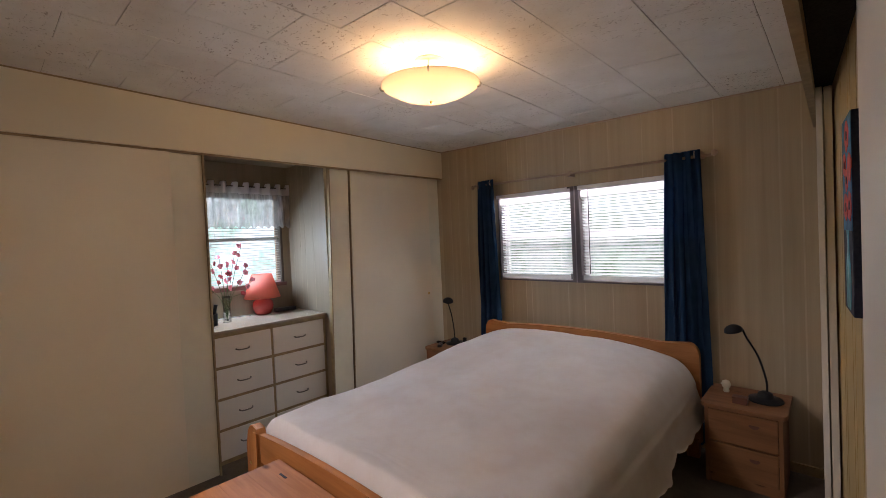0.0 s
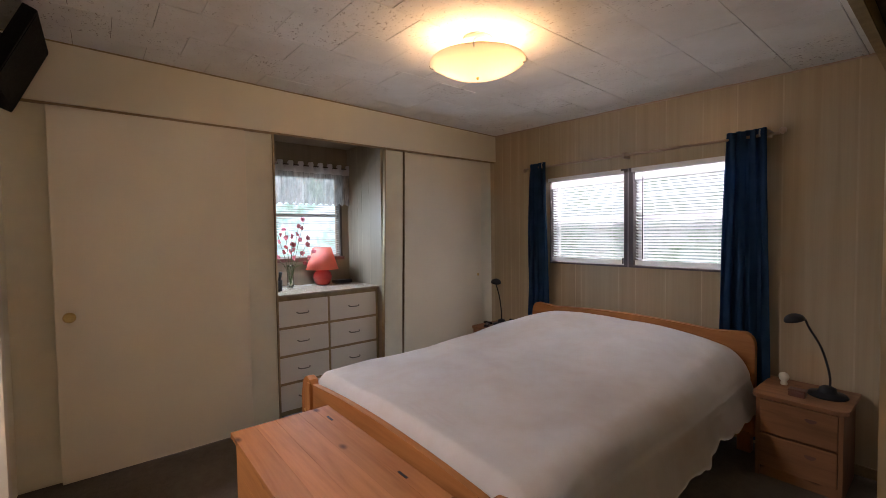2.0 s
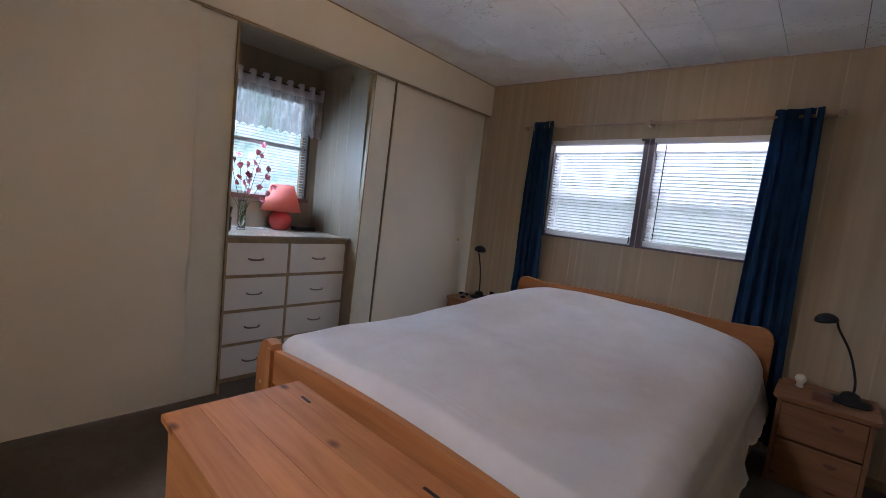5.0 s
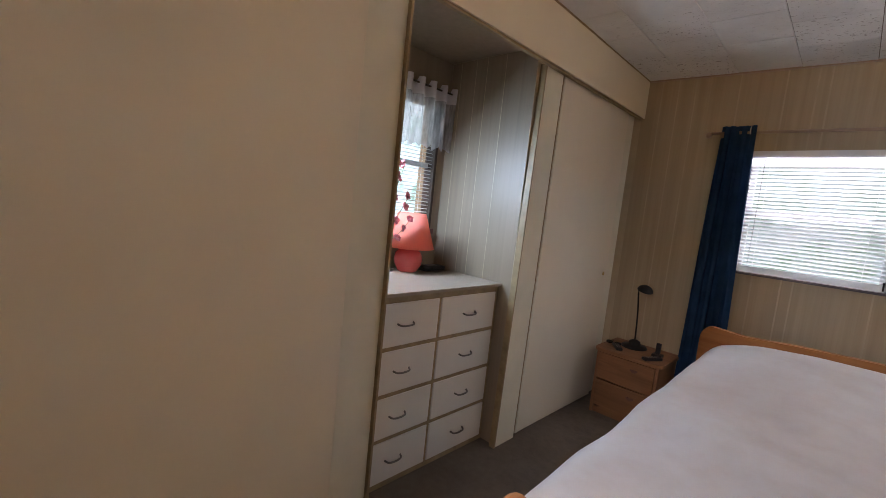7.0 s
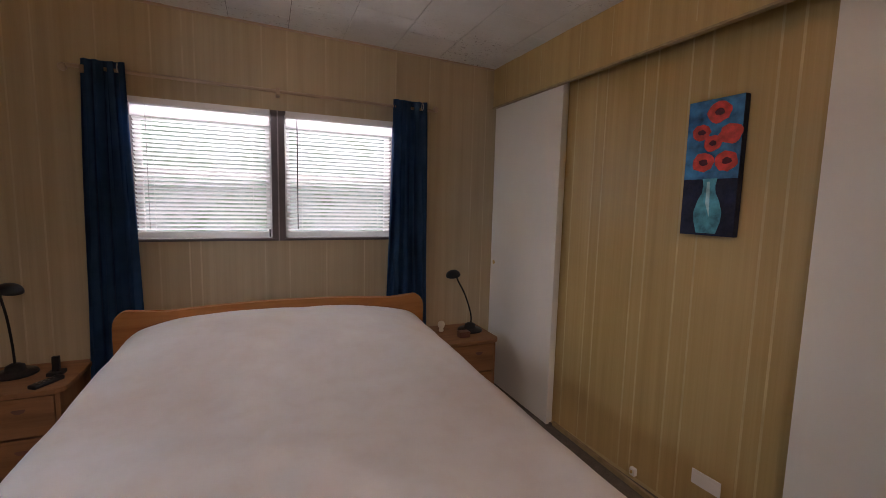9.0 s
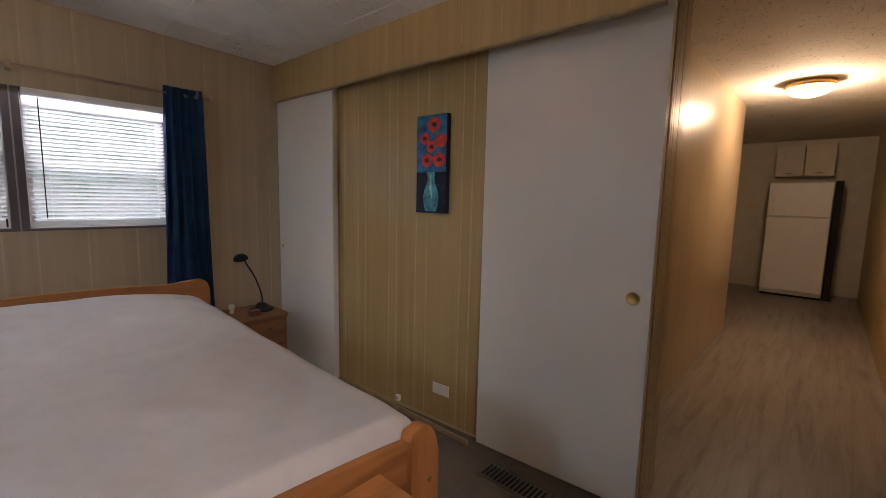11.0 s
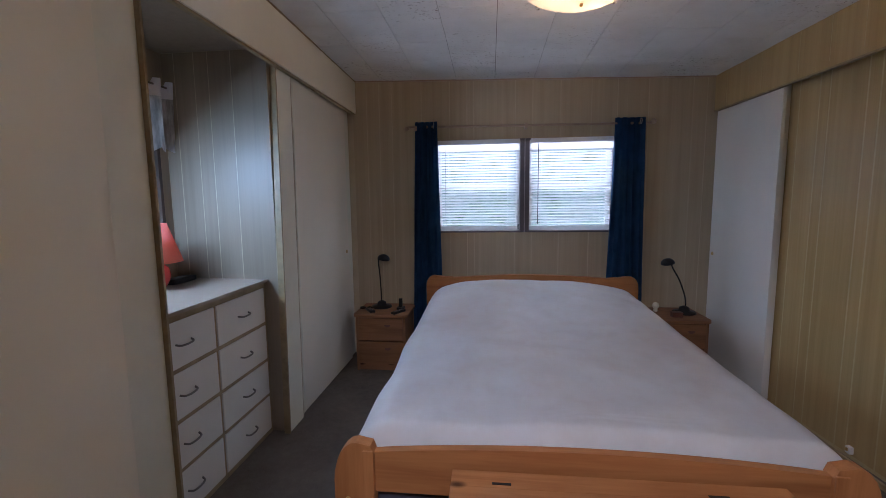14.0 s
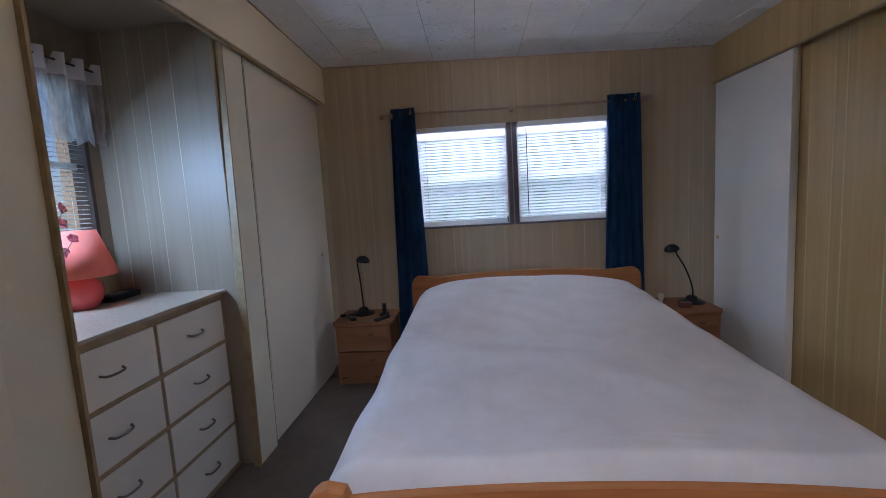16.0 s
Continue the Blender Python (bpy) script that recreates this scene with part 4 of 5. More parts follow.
def vase_with_flowers():
    v = thing("flower_vase", (-0.43, -1.935, DT), "clear glass vase with pink silk flower sprays", "vase")
    prof = [(0.027, 0.0), (0.029, 0.006), (0.026, 0.03), (0.025, 0.10), (0.027, 0.17), (0.030, 0.195), (0.028, 0.195), (0.0245, 0.17), (0.0225, 0.10), (0.023, 0.014)]
    part("vase", lathe(bmesh.new(), prof, 20), VASE_GLASS, v, "clear glass vase", True)
    rnd = random.Random(4)
    tips = [(0.02, 0.11, 0.46), (0.03, 0.06, 0.42), (-0.03, -0.02, 0.40), (0.05, -0.10, 0.36), (0.02, 0.17, 0.24), (0.04, 0.13, 0.33), (-0.02, -0.15, 0.30), (0.0, 0.02, 0.35), (0.06, 0.0, 0.30)]
    for t in [(a * 1.1, b * 1.1, c * 1.22) for a, b, c in tips]:
        pts = arc([(0, 0, 0.015), (t[0] * 0.2, t[1] * 0.2, 0.17), (t[0] * 0.6, t[1] * 0.6, t[2] * 0.7), t], 4)
        st = part("stem", tube(bmesh.new(), pts, 0.0026, 5, 0.0014), STEM, v)
        for k in range(3):
            p = pts[-1 - 2 * k] + Vector((rnd.uniform(-0.012, 0.012), rnd.uniform(-0.016, 0.016), rnd.uniform(-0.008, 0.008)))
            bm = bmesh.new()
            face = Vector((rnd.uniform(0.5, 1.0), rnd.uniform(-0.7, 0.7), rnd.uniform(-0.2, 0.6))).normalized()
            u = face.cross(Vector((0, 0, 1))).normalized()
            w = face.cross(u)
            turn = rnd.random() * 6
            for q in range(5):
                a = 2 * math.pi * q / 5 + turn
                r = rnd.uniform(0.018, 0.027)
                d = math.cos(a) * u + math.sin(a) * w + face * rnd.uniform(0.1, 0.45)
                sd = (-math.sin(a) * u + math.cos(a) * w) * r * 0.5
                vs = [bm.verts.new(p), bm.verts.new(p + d * r * 0.6 + sd), bm.verts.new(p + d * r), bm.verts.new(p + d * r * 0.6 - sd), bm.verts.new(p + d * r * 0.55 + face * 0.004)]
                for tri in ((0, 1, 4), (1, 2, 4), (2, 3, 4), (3, 0, 4)):
                    bm.faces.new([vs[k2] for k2 in tri])
            b = mesh_object("blossom", bm, BUD if rnd.random() < 0.15 else PETAL)
            b.parent = st


vase_with_flowers()
hs = thing("phone_handset", (-0.545, -1.43, DT), "black phone handset lying on the dresser", "phone")
part("body", boxed(-0.035, -0.085, 0.0, 0.035, 0.085, 0.028, 0.010, 3), BLACK, hs, smooth=True)
part("keypad", boxed(-0.02, -0.05, 0.0285, 0.02, 0.03, 0.031, 0.001), PEWTER, hs)
cup = thing("pen_cup", (-0.37, -2.055, DT), "small black cup with a dark brush", "cup")
part("cup", lathe(bmesh.new(), [(0.028, 0.0), (0.032, 0.004), (0.034, 0.085), (0.031, 0.085), (0.028, 0.006)], 20), BLACK, cup, smooth=True)
part("brush", tube(bmesh.new(), [(0.0, 0.0, 0.01), (0.012, 0.012, 0.10), (0.018, 0.02, 0.15)], 0.008, 8, 0.014), BLACK, cup, smooth=True)
cord = solo("lamp_cord", tube(bmesh.new(), arc([(-0.55, -1.71, DT + 0.004), (-0.60, -1.80, DT + 0.004), (-0.62, -1.95, DT + 0.004), (-0.64, -2.05, DT + 0.004)], 5), 0.003, 6), OUTLET, "thin white lamp cord on the dresser", "cord", smooth=True)


# ---- bed ----
BX0, BX1, BYF, BYH = 0.60, 2.24, -2.225, -0.165


def bed():
    cx = (BX0 + BX1) / 2
    hw = (BX1 - BX0) / 2
    b = thing("bed_frame", (cx, -1.15, 0.0), "honey pine double bed frame with arched boards", "bed")
    y0, y1 = BYF + 1.15, BYH + 1.15
    # headboard with rounded lobes at its ends
    out = [(-hw, 0.10), (-hw, 0.63)]
    out += [(-hw + 0.065 - 0.065 * math.cos(radians(a)), 0.640 + 0.078 * math.sin(radians(a))) for a in range(10, 100, 15)]
    out += [(-hw + 0.15, 0.708), (-hw + 0.19, 0.699)]
    out += [(u * hw, 0.700 + 0.026 * (1 - (u / 0.74) ** 2)) for u in [-0.72 + 0.08 * k for k in range(19)]]
    out += [(hw - 0.19, 0.699), (hw - 0.15, 0.708)]
    out += [(hw - 0.065 + 0.065 * math.cos(radians(a)), 0.640 + 0.078 * math.sin(radians(a))) for a in range(85, 0, -15)]
    out += [(hw, 0.63), (hw, 0.10)]
    part("headboard", slab(bmesh.new(), out, "y", y1 - 0.004, y1 + 0.04, 0.006), PINE_X, b, "arched pine headboard")
    for s in (-1, 1):
        part("leg", boxed(s * (hw - 0.05) - 0.035, y1 - 0.01, 0.0, s * (hw - 0.05) + 0.035, y1 + 0.045, 0.12, 0.004), PINE_Z, b)
        part("side_rail", boxed(s * (hw - 0.06) - 0.014, y0 + 0.03, 0.20, s * (hw - 0.06) + 0.014, y1, 0.36, 0.004), PINE_Y, b)
        # foot post: round-shouldered plank set across the end of the rails
        ox = s * hw
        shape = [(ox, 0.0), (ox, 0.40)]
        shape += [(ox - s * 0.075 * (1 - math.cos(radians(a))), 0.40 + 0.135 * math.sin(radians(a))) for a in range(15, 91, 15)]
        shape += [(ox - s * 0.125, 0.525), (ox - s * 0.135, 0.50), (ox - s * 0.135, 0.0)]
        part("foot_post", slab(bmesh.new(), shape, "y", y0 - 0.022, y0 + 0.026, 0.008), PINE_Z, b, "round-shouldered foot post")
        part("post_edge", boxed(s * (hw - 0.118) - 0.018, y0 - 0.030, 0.0, s * (hw - 0.118) + 0.018, y0 - 0.0225, 0.51, 0.003), PINE_Z, b)
        bm = bmesh.new()
        lathe(bm, [(0.009, 0.0), (0.009, 0.002), (0.005, 0.003)], 14)
        bmesh.ops.rotate(bm, verts=bm.verts, cent=(0, 0, 0), matrix=Matrix.Rotation(math.pi / 2, 3, "X"))
        bmesh.ops.translate(bm, verts=bm.verts, vec=(ox - s * 0.045, y0 - 0.0221, 0.335))
        part("bolt_cap", bm, BRASS, b, "small brass bolt cap", True)
    top = [(-hw + 0.135, 0.36), (hw - 0.135, 0.36)] + [(u * (hw - 0.135), 0.50 + 0.032 * (1 - u * u)) for u in [1 - 0.1 * k for k in range(21)]]
    part("foot_rail_top", slab(bmesh.new(), top, "y", y0 - 0.012, y0 + 0.018, 0.005), PINE_X, b, "arched top foot rail")
    part("foot_rail_low", boxed(-hw + 0.135, y0 - 0.012, 0.13, hw - 0.135, y0 + 0.018, 0.285, 0.005), PINE_X, b)
    for k in range(12):
        yy = y0 + 0.12 + k * 0.165
        part("bed_slat", boxed(-hw + 0.075, yy, 0.245, hw - 0.075, yy + 0.07, 0.265), PINE_X, b)
    return b


bed()
tagged(mesh_object("mattress", boxed(0.70, -2.185, 0.268, 2.15, -0.18, 0.50, 0.05, 3), plain("dark_mattress", (0.10, 0.10, 0.13), 0.9, 0.1), True), "dark-sided mattress under the bedspread", "mattress")


def bedspread():
    """One sheet: crowned top, pillows' swell at the head, sides that hang in soft folds to an uneven hem."""
    bm = bmesh.new()
    nx, ny = 150, 190
    cx, hw = 1.425, 0.80
    y0, y1 = -2.207, -0.172
    drop = 0.40
    arc_len = hw + drop
    rnd = random.Random(11)
    ph = [rnd.uniform(0, 6) for _ in range(8)]
    grid = []
    for j in range(ny + 1):
        v = j / ny
        y = y0 + v * (y1 - y0)
        row = []
        for i in range(nx + 1):
            s = (2 * i / nx - 1)
            side = 1 if s > 0 else -1
            d = abs(s) * arc_len
            swell = 0.140 * (1 / (1 + math.exp(-(v - 0.64) * 12))) * (1 - 0.62 * (min(d / hw, 1)) ** 3.5)
            top = 0.565 + swell + 0.018 * math.sin(math.pi * min(v * 1.3, 1)) - 0.10 * max(0, 1 - v / 0.035) ** 2.2
            top -= 0.035 * max(0, (v - 0.955) / 0.045) ** 2
            r = 0.13
            if d < hw - r:
                x, z = d, top - 0.020 * (d / hw) ** 2
            elif d < hw - r + r * math.pi / 2:
                a = (d - hw + r) / r
                x, z = hw - r + r * math.sin(a), top - 0.020 * (d / hw) ** 2 - r * (1 - math.cos(a))
            else:
                h = d - (hw - r + r * math.pi / 2)
                if side > 0:
                    h *= 0.74 - 0.24 * v + 0.09 * noise.noise((v * 9.0, 8.0, 1.0)) + 0.13 * abs(noise.noise((v * 14.0, 3.0, 1.0)))
                k = h / 0.34
                wave = 2.2 * noise.noise((v * 6.0, side * 3.1, 0.4)) + 1.2 * noise.noise((v * 15.0, side * 5.7, 1.9))
                x = hw + 0.006 + 0.026 * k * wave + 0.065 * k
                z = top - 0.020 - r - h * (1.0 + 0.12 * noise.noise((v * 3.5, side * 2.0, 3.0)) + 0.07 * noise.noise((v * 11.0, side * 2.0, 7.0)) + 0.03 * noise.noise((v * 31.0, side * 2.0, 5.0)))
            z += 0.014 * noise.noise((x * side * 2.2, y * 2.0, 0.7)) + 0.007 * noise.noise((x * side * 6.0 + y * 3.0, y * 5.0, 2.7))
            fold = 1 - abs(noise.noise((x * side * 1.7 + y * 0.8, y * 1.1 - x * side * 0.5, 4.4))) * 2
            z += 0.010 * max(0.0, fold - 0.55) * min(1.0, v * 5)
            ripple = math.exp(-((v - 0.075) / 0.03) ** 2 - ((x * side - 0.12) / 0.22) ** 2)
            z += 0.0022 * ripple * math.sin(y * 190 + 9 * noise.noise((x * side * 5.0, y * 6.0, 9.0)))
            edge = max(0.0, (d - hw + 0.25) / 0.25)
            x += min(edge, 1.2) * 0.016 * noise.noise((v * 5.0, d * 6.0, side * 4.0))
            row.append(bm.verts.new((cx + side * x, y, z)))
        grid.append(row)
    for a, b in zip(grid, grid[1:]):
        for i in range(nx):
            bm.faces.new((a[i], a[i + 1], b[i + 1], b[i]))
    hems = [[r[k].co.copy() for r in grid] for k in (0, nx)]
    bmesh.ops.solidify(bm, geom=list(bm.faces), thickness=0.004)
    ob = solo("bedspread", bm, SPREAD, "smooth white bedspread hanging over the bed sides", "bedspread", smooth=True)
    for line in hems:
        part("hem", tube(bmesh.new(), line, 0.0026, 6), SPREAD, ob, "stitched hem", True)
    return ob


bedspread()


# ---- blanket chest ----
def chest():
    x0, x1, y0, y1, h = 0.995, 1.968, -2.712, -2.262, 0.472
    c = thing("blanket_chest", ((x0 + x1) / 2, (y0 + y1) / 2, 0.0), "honey pine blanket chest with a hinged lid", "chest")
    hw, hd = (x1 - x0) / 2, (y1 - y0) / 2
    # lid of boards
    cuts = [-hd, -hd + 0.10, -hd + 0.19, -hd + 0.30, hd - 0.075, hd]
    for a, b in zip(cuts, cuts[1:]):
        part("lid_board", boxed(-hw, a + 0.0003, h - 0.022, hw, b - 0.0002, h, 0.0008), PINE_X, c)
    # front of three boards, the top one with a long grip cut under the lid
    f = -hd + 0.018
    part("front_board", boxed(-hw + 0.016, f, 0.03, hw - 0.016, f + 0.018, 0.165, 0.0015), PINE_X, c)
    part("front_board", boxed(-hw + 0.016, f, 0.166, hw - 0.016, f + 0.018, 0.305, 0.0015), PINE_X, c)
    grip = [(-hw + 0.016, 0.306), (hw - 0.016, 0.306), (hw - 0.016, h - 0.0225), (0.02, h - 0.0225), (-0.02, h - 0.05), (-0.32, h - 0.05), (-0.36, h - 0.0225), (-hw + 0.016, h - 0.0225)]
    part("front_board", slab(bmesh.new(), grip, "y", f, f + 0.018, 0.0015), PINE_X, c)
    for s in (-1, 1):
        ends = [-hd + 0.037, -hd + 0.13, -hd + 0.24, -hd + 0.33, hd - 0.006]
        for a, b in zip(ends, ends[1:]):
            xx = s * (hw - 0.016)
            part("end_board", boxed(min(xx, xx - s * 0.018), a + 0.0003, 0.03, max(xx, xx - s * 0.018), b - 0.0003, h - 0.0225, 0.001), PINE_Z, c)
        part("plinth", boxed(s * (hw - 0.03) - 0.018, -hd + 0.03, 0.0, s * (hw - 0.03) + 0.018, hd - 0.01, 0.03, 0.002), PINE_Y, c)
    part("back_board", boxed(-hw + 0.034, hd - 0.024, 0.03, hw - 0.034, hd - 0.006, h - 0.0225), PINE_X, c)
    part("bottom", boxed(-hw + 0.034, -hd + 0.037, 0.03, hw - 0.034, hd - 0.025, 0.045), PINE_X, c)
    for xx in (-0.335, 0.275):
        part("hinge", boxed(xx - 0.028, hd - 0.062, h - 0.002, xx + 0.028, hd - 0.052, h + 0.0012, 0.0005), BLACK, c, "dark slot hinge")


chest()


# ---- bedside tables ----
def bedside(x0, x1, label):
    y0, y1, h = -0.42, -0.03, 0.45
    n = thing("bedside_table", ((x0 + x1) / 2, (y0 + y1) / 2, 0.0), label, "bedside table", "pair of bedside tables")
    hw, hd = (x1 - x0) / 2, (y1 - y0) / 2
    r = 0.05
    top = [(-hw, hd), (-hw, -hd + r)] + [(-hw + r - r * math.cos(radians(a)), -hd + r - r * math.sin(radians(a))) for a in (22, 45, 68)] + [(-hw + r, -hd), (hw - r, -hd)] + [(hw - r + r * math.sin(radians(a)), -hd + r - r * math.cos(radians(a))) for a in (22, 45, 68)] + [(hw, -hd + r), (hw, hd)]
    part("top", slab(bmesh.new(), top, "z", h - 0.022, h, 0.005), PINE_SHADE, n)
    for s in (-1, 1):
        xx = s * (hw - 0.02)
        part("side", boxed(min(xx, xx - s * 0.018), -hd + 0.025, 0.0, max(xx, xx - s * 0.018), hd - 0.01, h - 0.0225, 0.002), PINE_SHADE_Z, n)
    part("back", boxed(-hw + 0.038, hd - 0.022, 0.03, hw - 0.038, hd - 0.012, h - 0.0225), PINE_SHADE, n)
    part("plinth", boxed(-hw + 0.0385, -hd + 0.04, 0.0, hw - 0.0385, -hd + 0.056, 0.055, 0.002), PINE_SHADE, n)
    for z0, z1 in ((0.06, 0.235), (0.245, 0.42)):
        f = part("drawer_front", boxed(-hw + 0.0395, -hd + 0.016, z0, hw - 0.0395, -hd + 0.036, z1, 0.005), PINE_SHADE, n, "pine drawer front")
        # Dark oval plate in place of a shaded hole; the front stays uncut.
        bm = bmesh.new()
        off, zz = 0.055, z1 - 0.055
        grip = [(off + 0.024 * math.cos(2 * math.pi * q / 20), zz + 0.010 * math.sin(2 * math.pi * q / 20) + 0.003 * math.cos(4 * math.pi * q / 20)) for q in range(20)]
        slab(bm, grip, "y", -hd + 0.0145, -hd + 0.0165)
        k = mesh_object("grip_mark", bm, BROWN_BOX)
        k.parent = f
        k["label"] = "dark oval standing for the shade in a cut-out grip"
    return n


bedside(0.055, 0.485, "honey pine two-drawer bedside table by the closet")
bedside(2.285, 2.675, "honey pine two-drawer bedside table by the olive wall")
NT = 0.45


def desk_lamp(base, pts, tip, label):
    lp = thing("desk_lamp", (base[0], base[1], NT), label, "desk lamp", "pair of bedside lamps")
    part("base", lathe(bmesh.new(), [(0.080, 0.0), (0.084, 0.004), (0.078, 0.014), (0.044, 0.020), (0.038, 0.026), (0.034, 0.044), (0.016, 0.054)], 30), BLACK, lp, "round black base", True)
    loc = [(p[0] - base[0], p[1] - base[1], p[2] - NT) for p in pts]
    part("stem", tube(bmesh.new(), arc(loc, 6), 0.0055, 8), BLACK, lp, "thin bent black stem", True)
    bm = bmesh.new()
    seg = 26
    R = 0.048
    prof = [(R * math.sin(radians(a)), R * 0.78 * math.cos(radians(a))) for a in (4, 20, 40, 60, 75, 90)]
    prof += [(max(0.002, r - 0.003), z - 0.002) for r, z in reversed(prof)]
    lathe(bm, prof, seg)
    axis = (Vector(tip) - Vector(pts[-1])).normalized()
    m = Matrix.Rotation(radians(-16), 3, Vector((axis.y, -axis.x, 0)).normalized())
    bmesh.ops.rotate(bm, verts=bm.verts, cent=(0, 0, 0), matrix=m)
    bmesh.ops.translate(bm, verts=bm.verts, vec=Vector(tip) - Vector((base[0], base[1], NT)))
    part("head", bm, BLACK, lp, "small domed black head", True)


desk_lamp((0.225, -0.165), [(0.225, -0.165, 0.47), (0.222, -0.165, 0.58), (0.222, -0.19, 0.72), (0.225, -0.235, 0.84), (0.238, -0.262, 0.878), (0.262, -0.285, 0.884)], (0.285, -0.30, 0.868), "black dome-headed bedside lamp, unlit, stem upright")
desk_lamp((2.566, -0.20), [(2.572, -0.20, 0.47), (2.572, -0.195, 0.56), (2.535, -0.175, 0.69), (2.482, -0.168, 0.79), (2.465, -0.18, 0.838), (2.447, -0.197, 0.846)], (2.428, -0.212, 0.83), "black dome-headed bedside lamp, unlit, stem leaning")

# small things on the bedside tables


def remote(x, y, turn, length, label):
    r = thing("remote_control", (x, y, NT), label, "remote")
    r.rotation_euler.z = radians(turn)
    part("body", boxed(-0.02, -length / 2, 0.0, 0.02, length / 2, 0.018, 0.006, 2), BLACK, r, smooth=True)
    for j in range(4):
        for i in range(2):
            part("button", boxed(-0.011 + i * 0.014, -length * 0.3 + j * 0.02, 0.0178, -0.003 + i * 0.014, -length * 0.3 + 0.008 + j * 0.02, 0.0195), PEWTER, r)


remote(0.165, -0.30, 35, 0.13, "black remote control lying on the bedside table")
remote(0.40, -0.335, -30, 0.13, "black remote control near the table edge")
ph = thing("cordless_phone", (0.395, -0.22, NT), "slim black cordless phone standing upright", "phone")
part("base", boxed(-0.03, -0.03, 0.0, 0.03, 0.03, 0.018, 0.006), BLACK, ph)
part("handset", boxed(-0.014, -0.011, 0.0178, 0.014, 0.011, 0.088, 0.006), BLACK, ph)
gl = thing("sunglasses", (0.115, -0.24, NT), "black sunglasses lying folded", "glasses")
for s in (-1, 1):
    part("lens", lathe(bmesh.new(), [(0.004, 0.004), (0.022, 0.006), (0.024, 0.012), (0.02, 0.02), (0.004, 0.024)], 16, (s * 0.028, 0, 0)), BLACK_GLOSS, gl, smooth=True)
    part("arm", tube(bmesh.new(), [(s * 0.048, 0.0, 0.014), (s * 0.045, 0.05, 0.008), (s * 0.03, 0.07, 0.004)], 0.003, 6), BLACK, gl)
ow = solo("figurine", lathe(bmesh.new(), [(0.014, 0.0), (0.018, 0.006), (0.014, 0.022), (0.022, 0.034), (0.026, 0.05), (0.02, 0.066), (0.006, 0.074)], 18), CREAM_EDGE, "small pale glazed figurine on the bedside table", "figurine", smooth=True)
ow.location = (2.375, -0.16, NT)
ow.scale = (0.95, 0.95, 0.95)
bb = thing("trinket_box", (2.465, -0.315, NT), "small dark red-brown trinket box", "box")
part("body", boxed(-0.035, -0.025, 0.0, 0.035, 0.025, 0.026, 0.005), BROWN_BOX, bb)
part("lid", boxed(-0.037, -0.027, 0.0262, 0.037, 0.027, 0.038, 0.006), BROWN_BOX, bb)


# ---- painting on the olive panel ----
def painting():
    y0, y1, z0, z1 = -1.655, -1.447, 1.193, 1.712
    p = thing("painting", (xe((y0 + y1) / 2) - 0.003, (y0 + y1) / 2, z0), "narrow canvas of red poppies in a turquoise vase", "painting")
    p.rotation_euler.z = math.atan(SKEW)
    w, h = (y1 - y0) / 2, z1 - z0
    part("canvas", boxed(-0.030, -w, 0.0, 0.0, w, h, 0.002), CANVAS_EDGE, p, "dark canvas edges")
    part("upper_ground", boxed(-0.0312, -w + 0.001, h * 0.42, -0.0302, w - 0.001, h - 0.001), PAINT_BLUE, p, "brushed blue paint")
    part("lower_ground", boxed(-0.0312, -w + 0.001, 0.001, -0.0302, w - 0.001, h * 0.42), PAINT_NIGHT, p, "night blue paint")

    def disc(name, u, v, r, mat, lift, squash=1.0, wob=0.12, seed=0):
        rnd = random.Random(seed)
        o = [(u * w * -1 + r * (1 + rnd.uniform(-wob, wob)) * math.cos(t), v * h + r * squash * (1 + rnd.uniform(-wob, wob)) * math.sin(t)) for t in [2 * math.pi * k / 18 for k in range(18)]]
        part(name, slab(bmesh.new(), o, "x", -0.0302 - lift, -0.0302), mat, p)
    for k, (u, v, r) in enumerate([(0.15, 0.90, 0.044), (-0.45, 0.765, 0.036), (0.62, 0.735, 0.042), (0.0, 0.68, 0.034), (-0.30, 0.545, 0.042), (0.55, 0.545, 0.042)]):
        disc("poppy", u, v, r, PAINT_RED, 0.002, 0.9, 0.1, k)
        if k != 2:
            disc("poppy_centre", u + 0.02, v, r * 0.42, PAINT_DARK, 0.003, 0.7, 0.2, k + 9)
    vase = [(-0.36, 0.01), (-0.50, 0.10), (-0.52, 0.17), (-0.40, 0.25), (-0.25, 0.31), (-0.22, 0.36), (-0.27, 0.415), (0.27, 0.415), (0.22, 0.36), (0.25, 0.31), (0.40, 0.25), (0.52, 0.17), (0.50, 0.10), (0.36, 0.01)]
    part("painted_vase", slab(bmesh.new(), [((u - 0.02) * w, v * h + 0.004) for u, v in vase], "x", -0.0322, -0.0302), PAINT_AQUA, p)
    hi = [(-0.05, 0.14), (0.12, 0.24), (0.12, 0.40), (0.02, 0.40), (-0.02, 0.28)]
    part("highlight", slab(bmesh.new(), [((u - 0.05) * w, v * h) for u, v in hi], "x", -0.0326, -0.0302), PAINT_PALE, p)


painting()

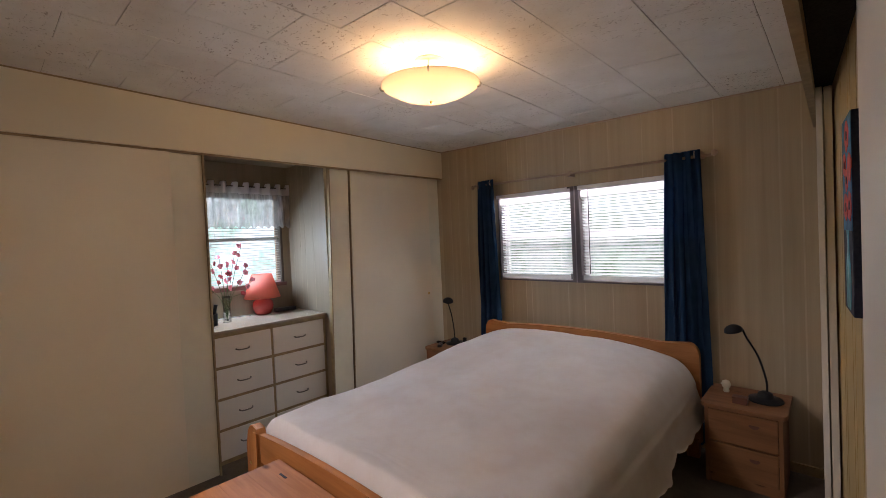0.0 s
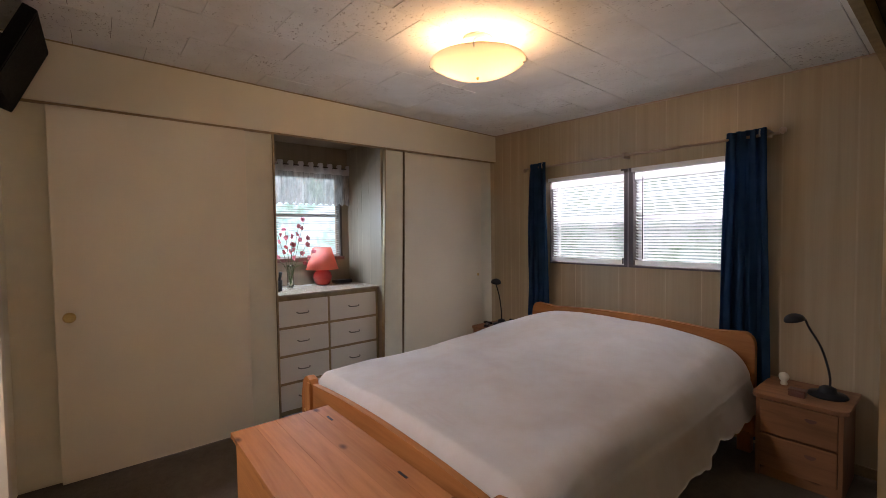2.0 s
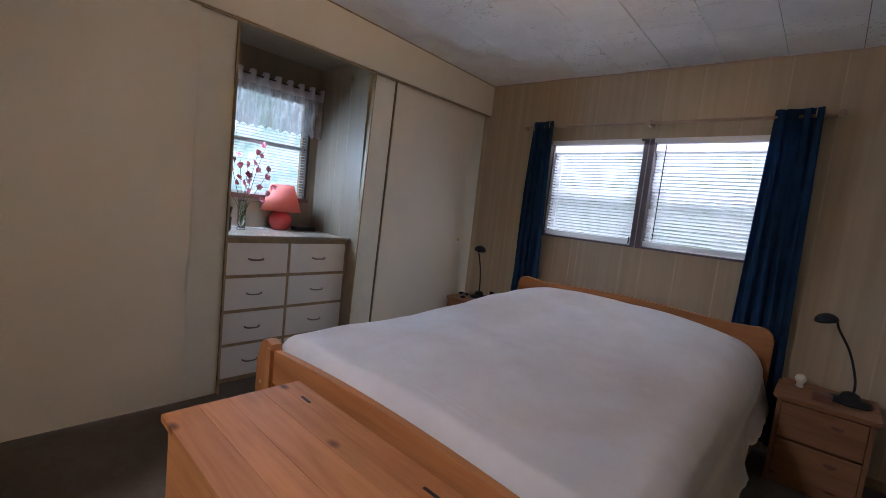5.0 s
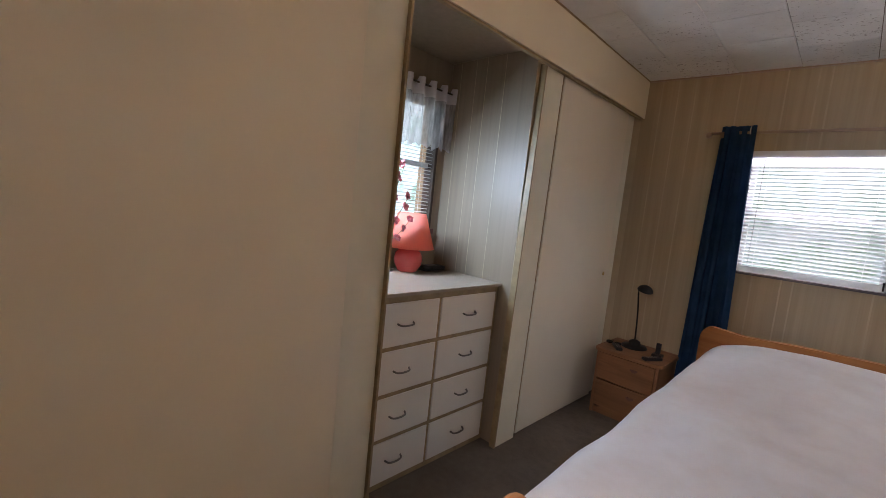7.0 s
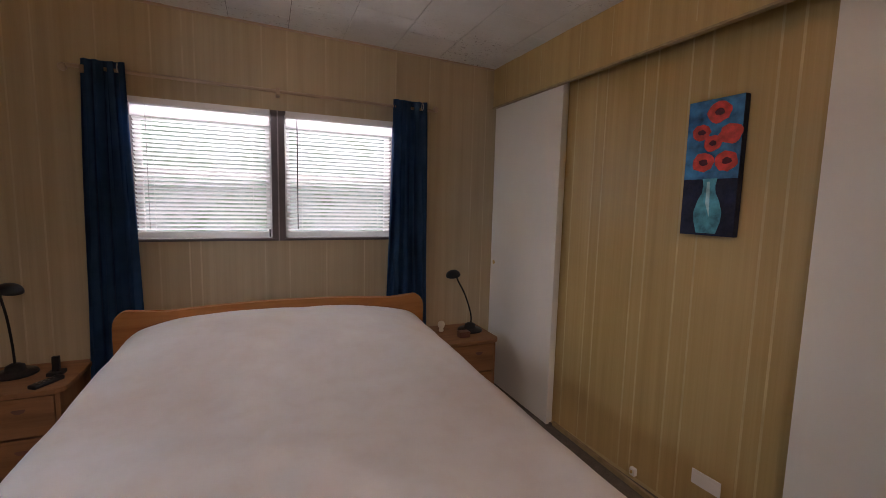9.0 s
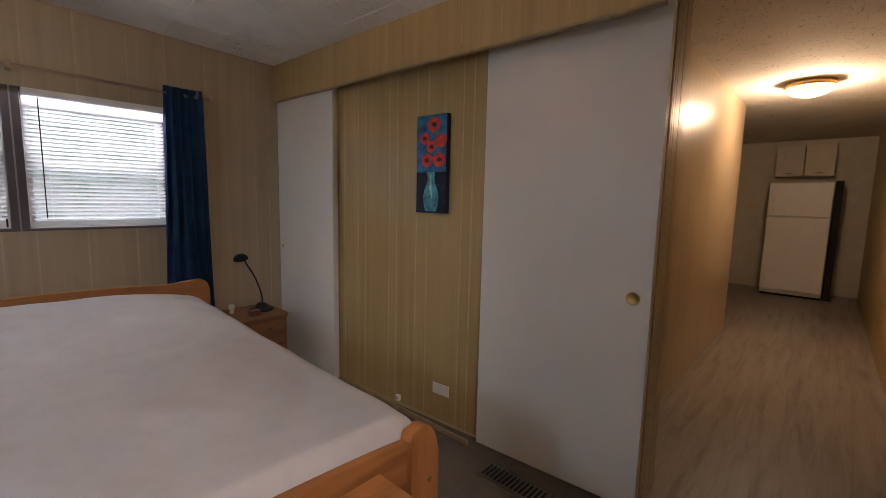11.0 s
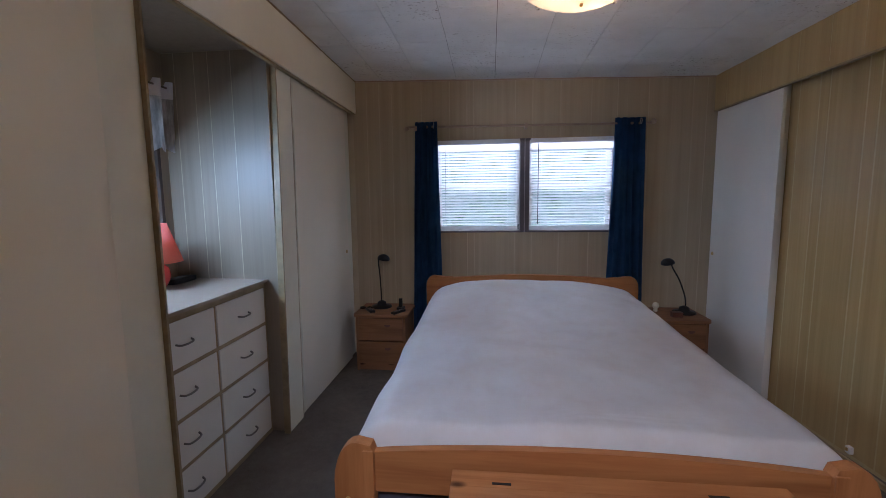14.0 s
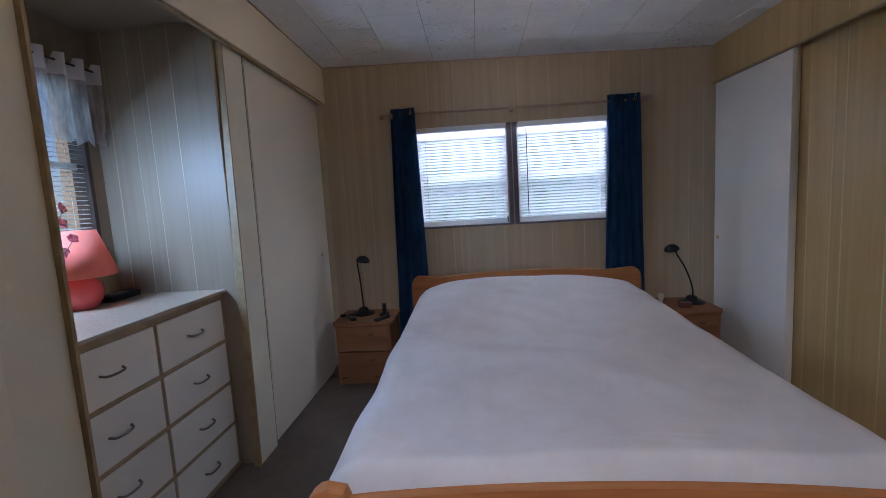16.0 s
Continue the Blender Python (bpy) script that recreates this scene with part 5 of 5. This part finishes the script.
ol = thing("wall_outlet", (xe(-1.627) - 0.001, -1.627, 0.20), "white horizontal double wall outlet plate", "outlet")
ol.rotation_euler.z = math.atan(SKEW)
part("plate", boxed(-0.006, -0.058, -0.031, 0.0, 0.058, 0.031, 0.003), OUTLET, ol)
for s in (-1, 1):
    part("socket", boxed(-0.0075, s * 0.027 - 0.017, -0.014, -0.0055, s * 0.027 + 0.017, 0.014, 0.001), OUTLET, ol)
jk = thing("cable_jack", (xe(-1.30) - 0.001, -1.30, 0.05), "small white cable jack at floor level", "jack")
part("plate", boxed(-0.02, -0.014, -0.018, 0.0, 0.014, 0.018, 0.003), OUTLET, jk)
part("plug", lathe(bmesh.new(), [(0.006, 0.0), (0.006, 0.012), (0.003, 0.014)], 12, (-0.024, 0, -0.003)), BRASS, jk)

# floor register by the closet
fv = thing("floor_vent", (2.775, -2.22, 0.0), "dark metal floor register in the carpet", "floor vent")
part("frame", boxed(-0.055, -0.165, 0.0, 0.055, 0.165, 0.006, 0.002), PEWTER, fv, "dark metal frame")
for k in range(14):
    part("slat", boxed(-0.042, -0.148 + k * 0.022, 0.0062, 0.042, -0.138 + k * 0.022, 0.010), BLACK, fv)

# television hung high by the south door
TV_BLACK = plain("matt_black_plastic", (0.004, 0.004, 0.005), 0.7, 0.2)
TV_BLACK.node_tree.nodes["Principled BSDF"].inputs["Specular IOR Level"].default_value = 0.12
tv = thing("television", (0.282, -3.385, 2.125), "black television tilted down on a wall bracket", "television")
tv.rotation_euler = (radians(-24), 0, 0)
part("body", boxed(-0.265, -0.03, -0.18, 0.265, 0.02, 0.18, 0.008), TV_BLACK, tv)
part("screen", boxed(-0.25, 0.0202, -0.165, 0.25, 0.0225, 0.165, 0.0005), TV_BLACK, tv, "dark screen")
part("bracket", boxed(-0.05, -0.11, -0.02, 0.05, -0.0305, 0.08, 0.004), BLACK, tv)

# hall and kitchen end, seen through the doorway
hl = thing("ceiling_lamp", (5.7, -2.95, 2.13), "shallow lit glass ceiling lamp in the hall", "ceiling lamp")
part("shade", lathe(bmesh.new(), [(0.04, 0.0), (0.11, 0.02), (0.15, 0.055), (0.152, 0.07)], 32), HALL_GLASS, hl, smooth=True)
part("canopy", lathe(bmesh.new(), [(0.155, 0.0702), (0.158, 0.08), (0.158, 0.109)], 32), BRASS, hl, smooth=True)
fr = thing("refrigerator", (9.15, -2.83, 0.0), "white two-door refrigerator at the end of the hall", "refrigerator")
part("body", boxed(-0.25, -0.34, 0.03, 0.32, 0.34, 1.60, 0.01), WHITE_ENAMEL, fr)
part("plinth", boxed(-0.24, -0.33, 0.0, 0.3, 0.33, 0.0298), BLACK, fr)
for z0, z1 in ((0.09, 1.12), (1.135, 1.59)):
    d = part("door", boxed(-0.31, -0.34, z0, -0.2502, 0.34, z1, 0.012), WHITE_ENAMEL, fr)
    k = mesh_object("handle", boxed(-0.335, 0.27, z0 + 0.06, -0.3102, 0.295, z0 + 0.32, 0.005), WHITE_ENAMEL)
    k.parent = d
# Black box drawn for the shade next to the refrigerator.
solo("fridge_gap_shade", boxed(8.95, -3.26, 0.0, 9.3, -3.18, 1.62), GAP_SHADE, "black box standing for the shaded gap beside the refrigerator", "trim", "structure")
for k, (a, b) in enumerate(((-3.15, -2.83), (-2.82, -2.50))):
    cb = thing("wall_cabinet", (9.3, (a + b) / 2, 1.70), "cream cabinet above the refrigerator", "cabinet")
    part("body", boxed(-0.12, (a - b) / 2, 0.0, 0.2, (b - a) / 2, 0.45, 0.002), CABINET, cb)
    dd = part("door", boxed(-0.14, (a - b) / 2 + 0.008, 0.01, -0.1202, (b - a) / 2 - 0.008, 0.44, 0.004), CABINET, cb)
    kk = mesh_object("handle", boxed(-0.155, -0.04, 0.04, -0.1402, 0.04, 0.052, 0.003), PEWTER)
    kk.parent = dd
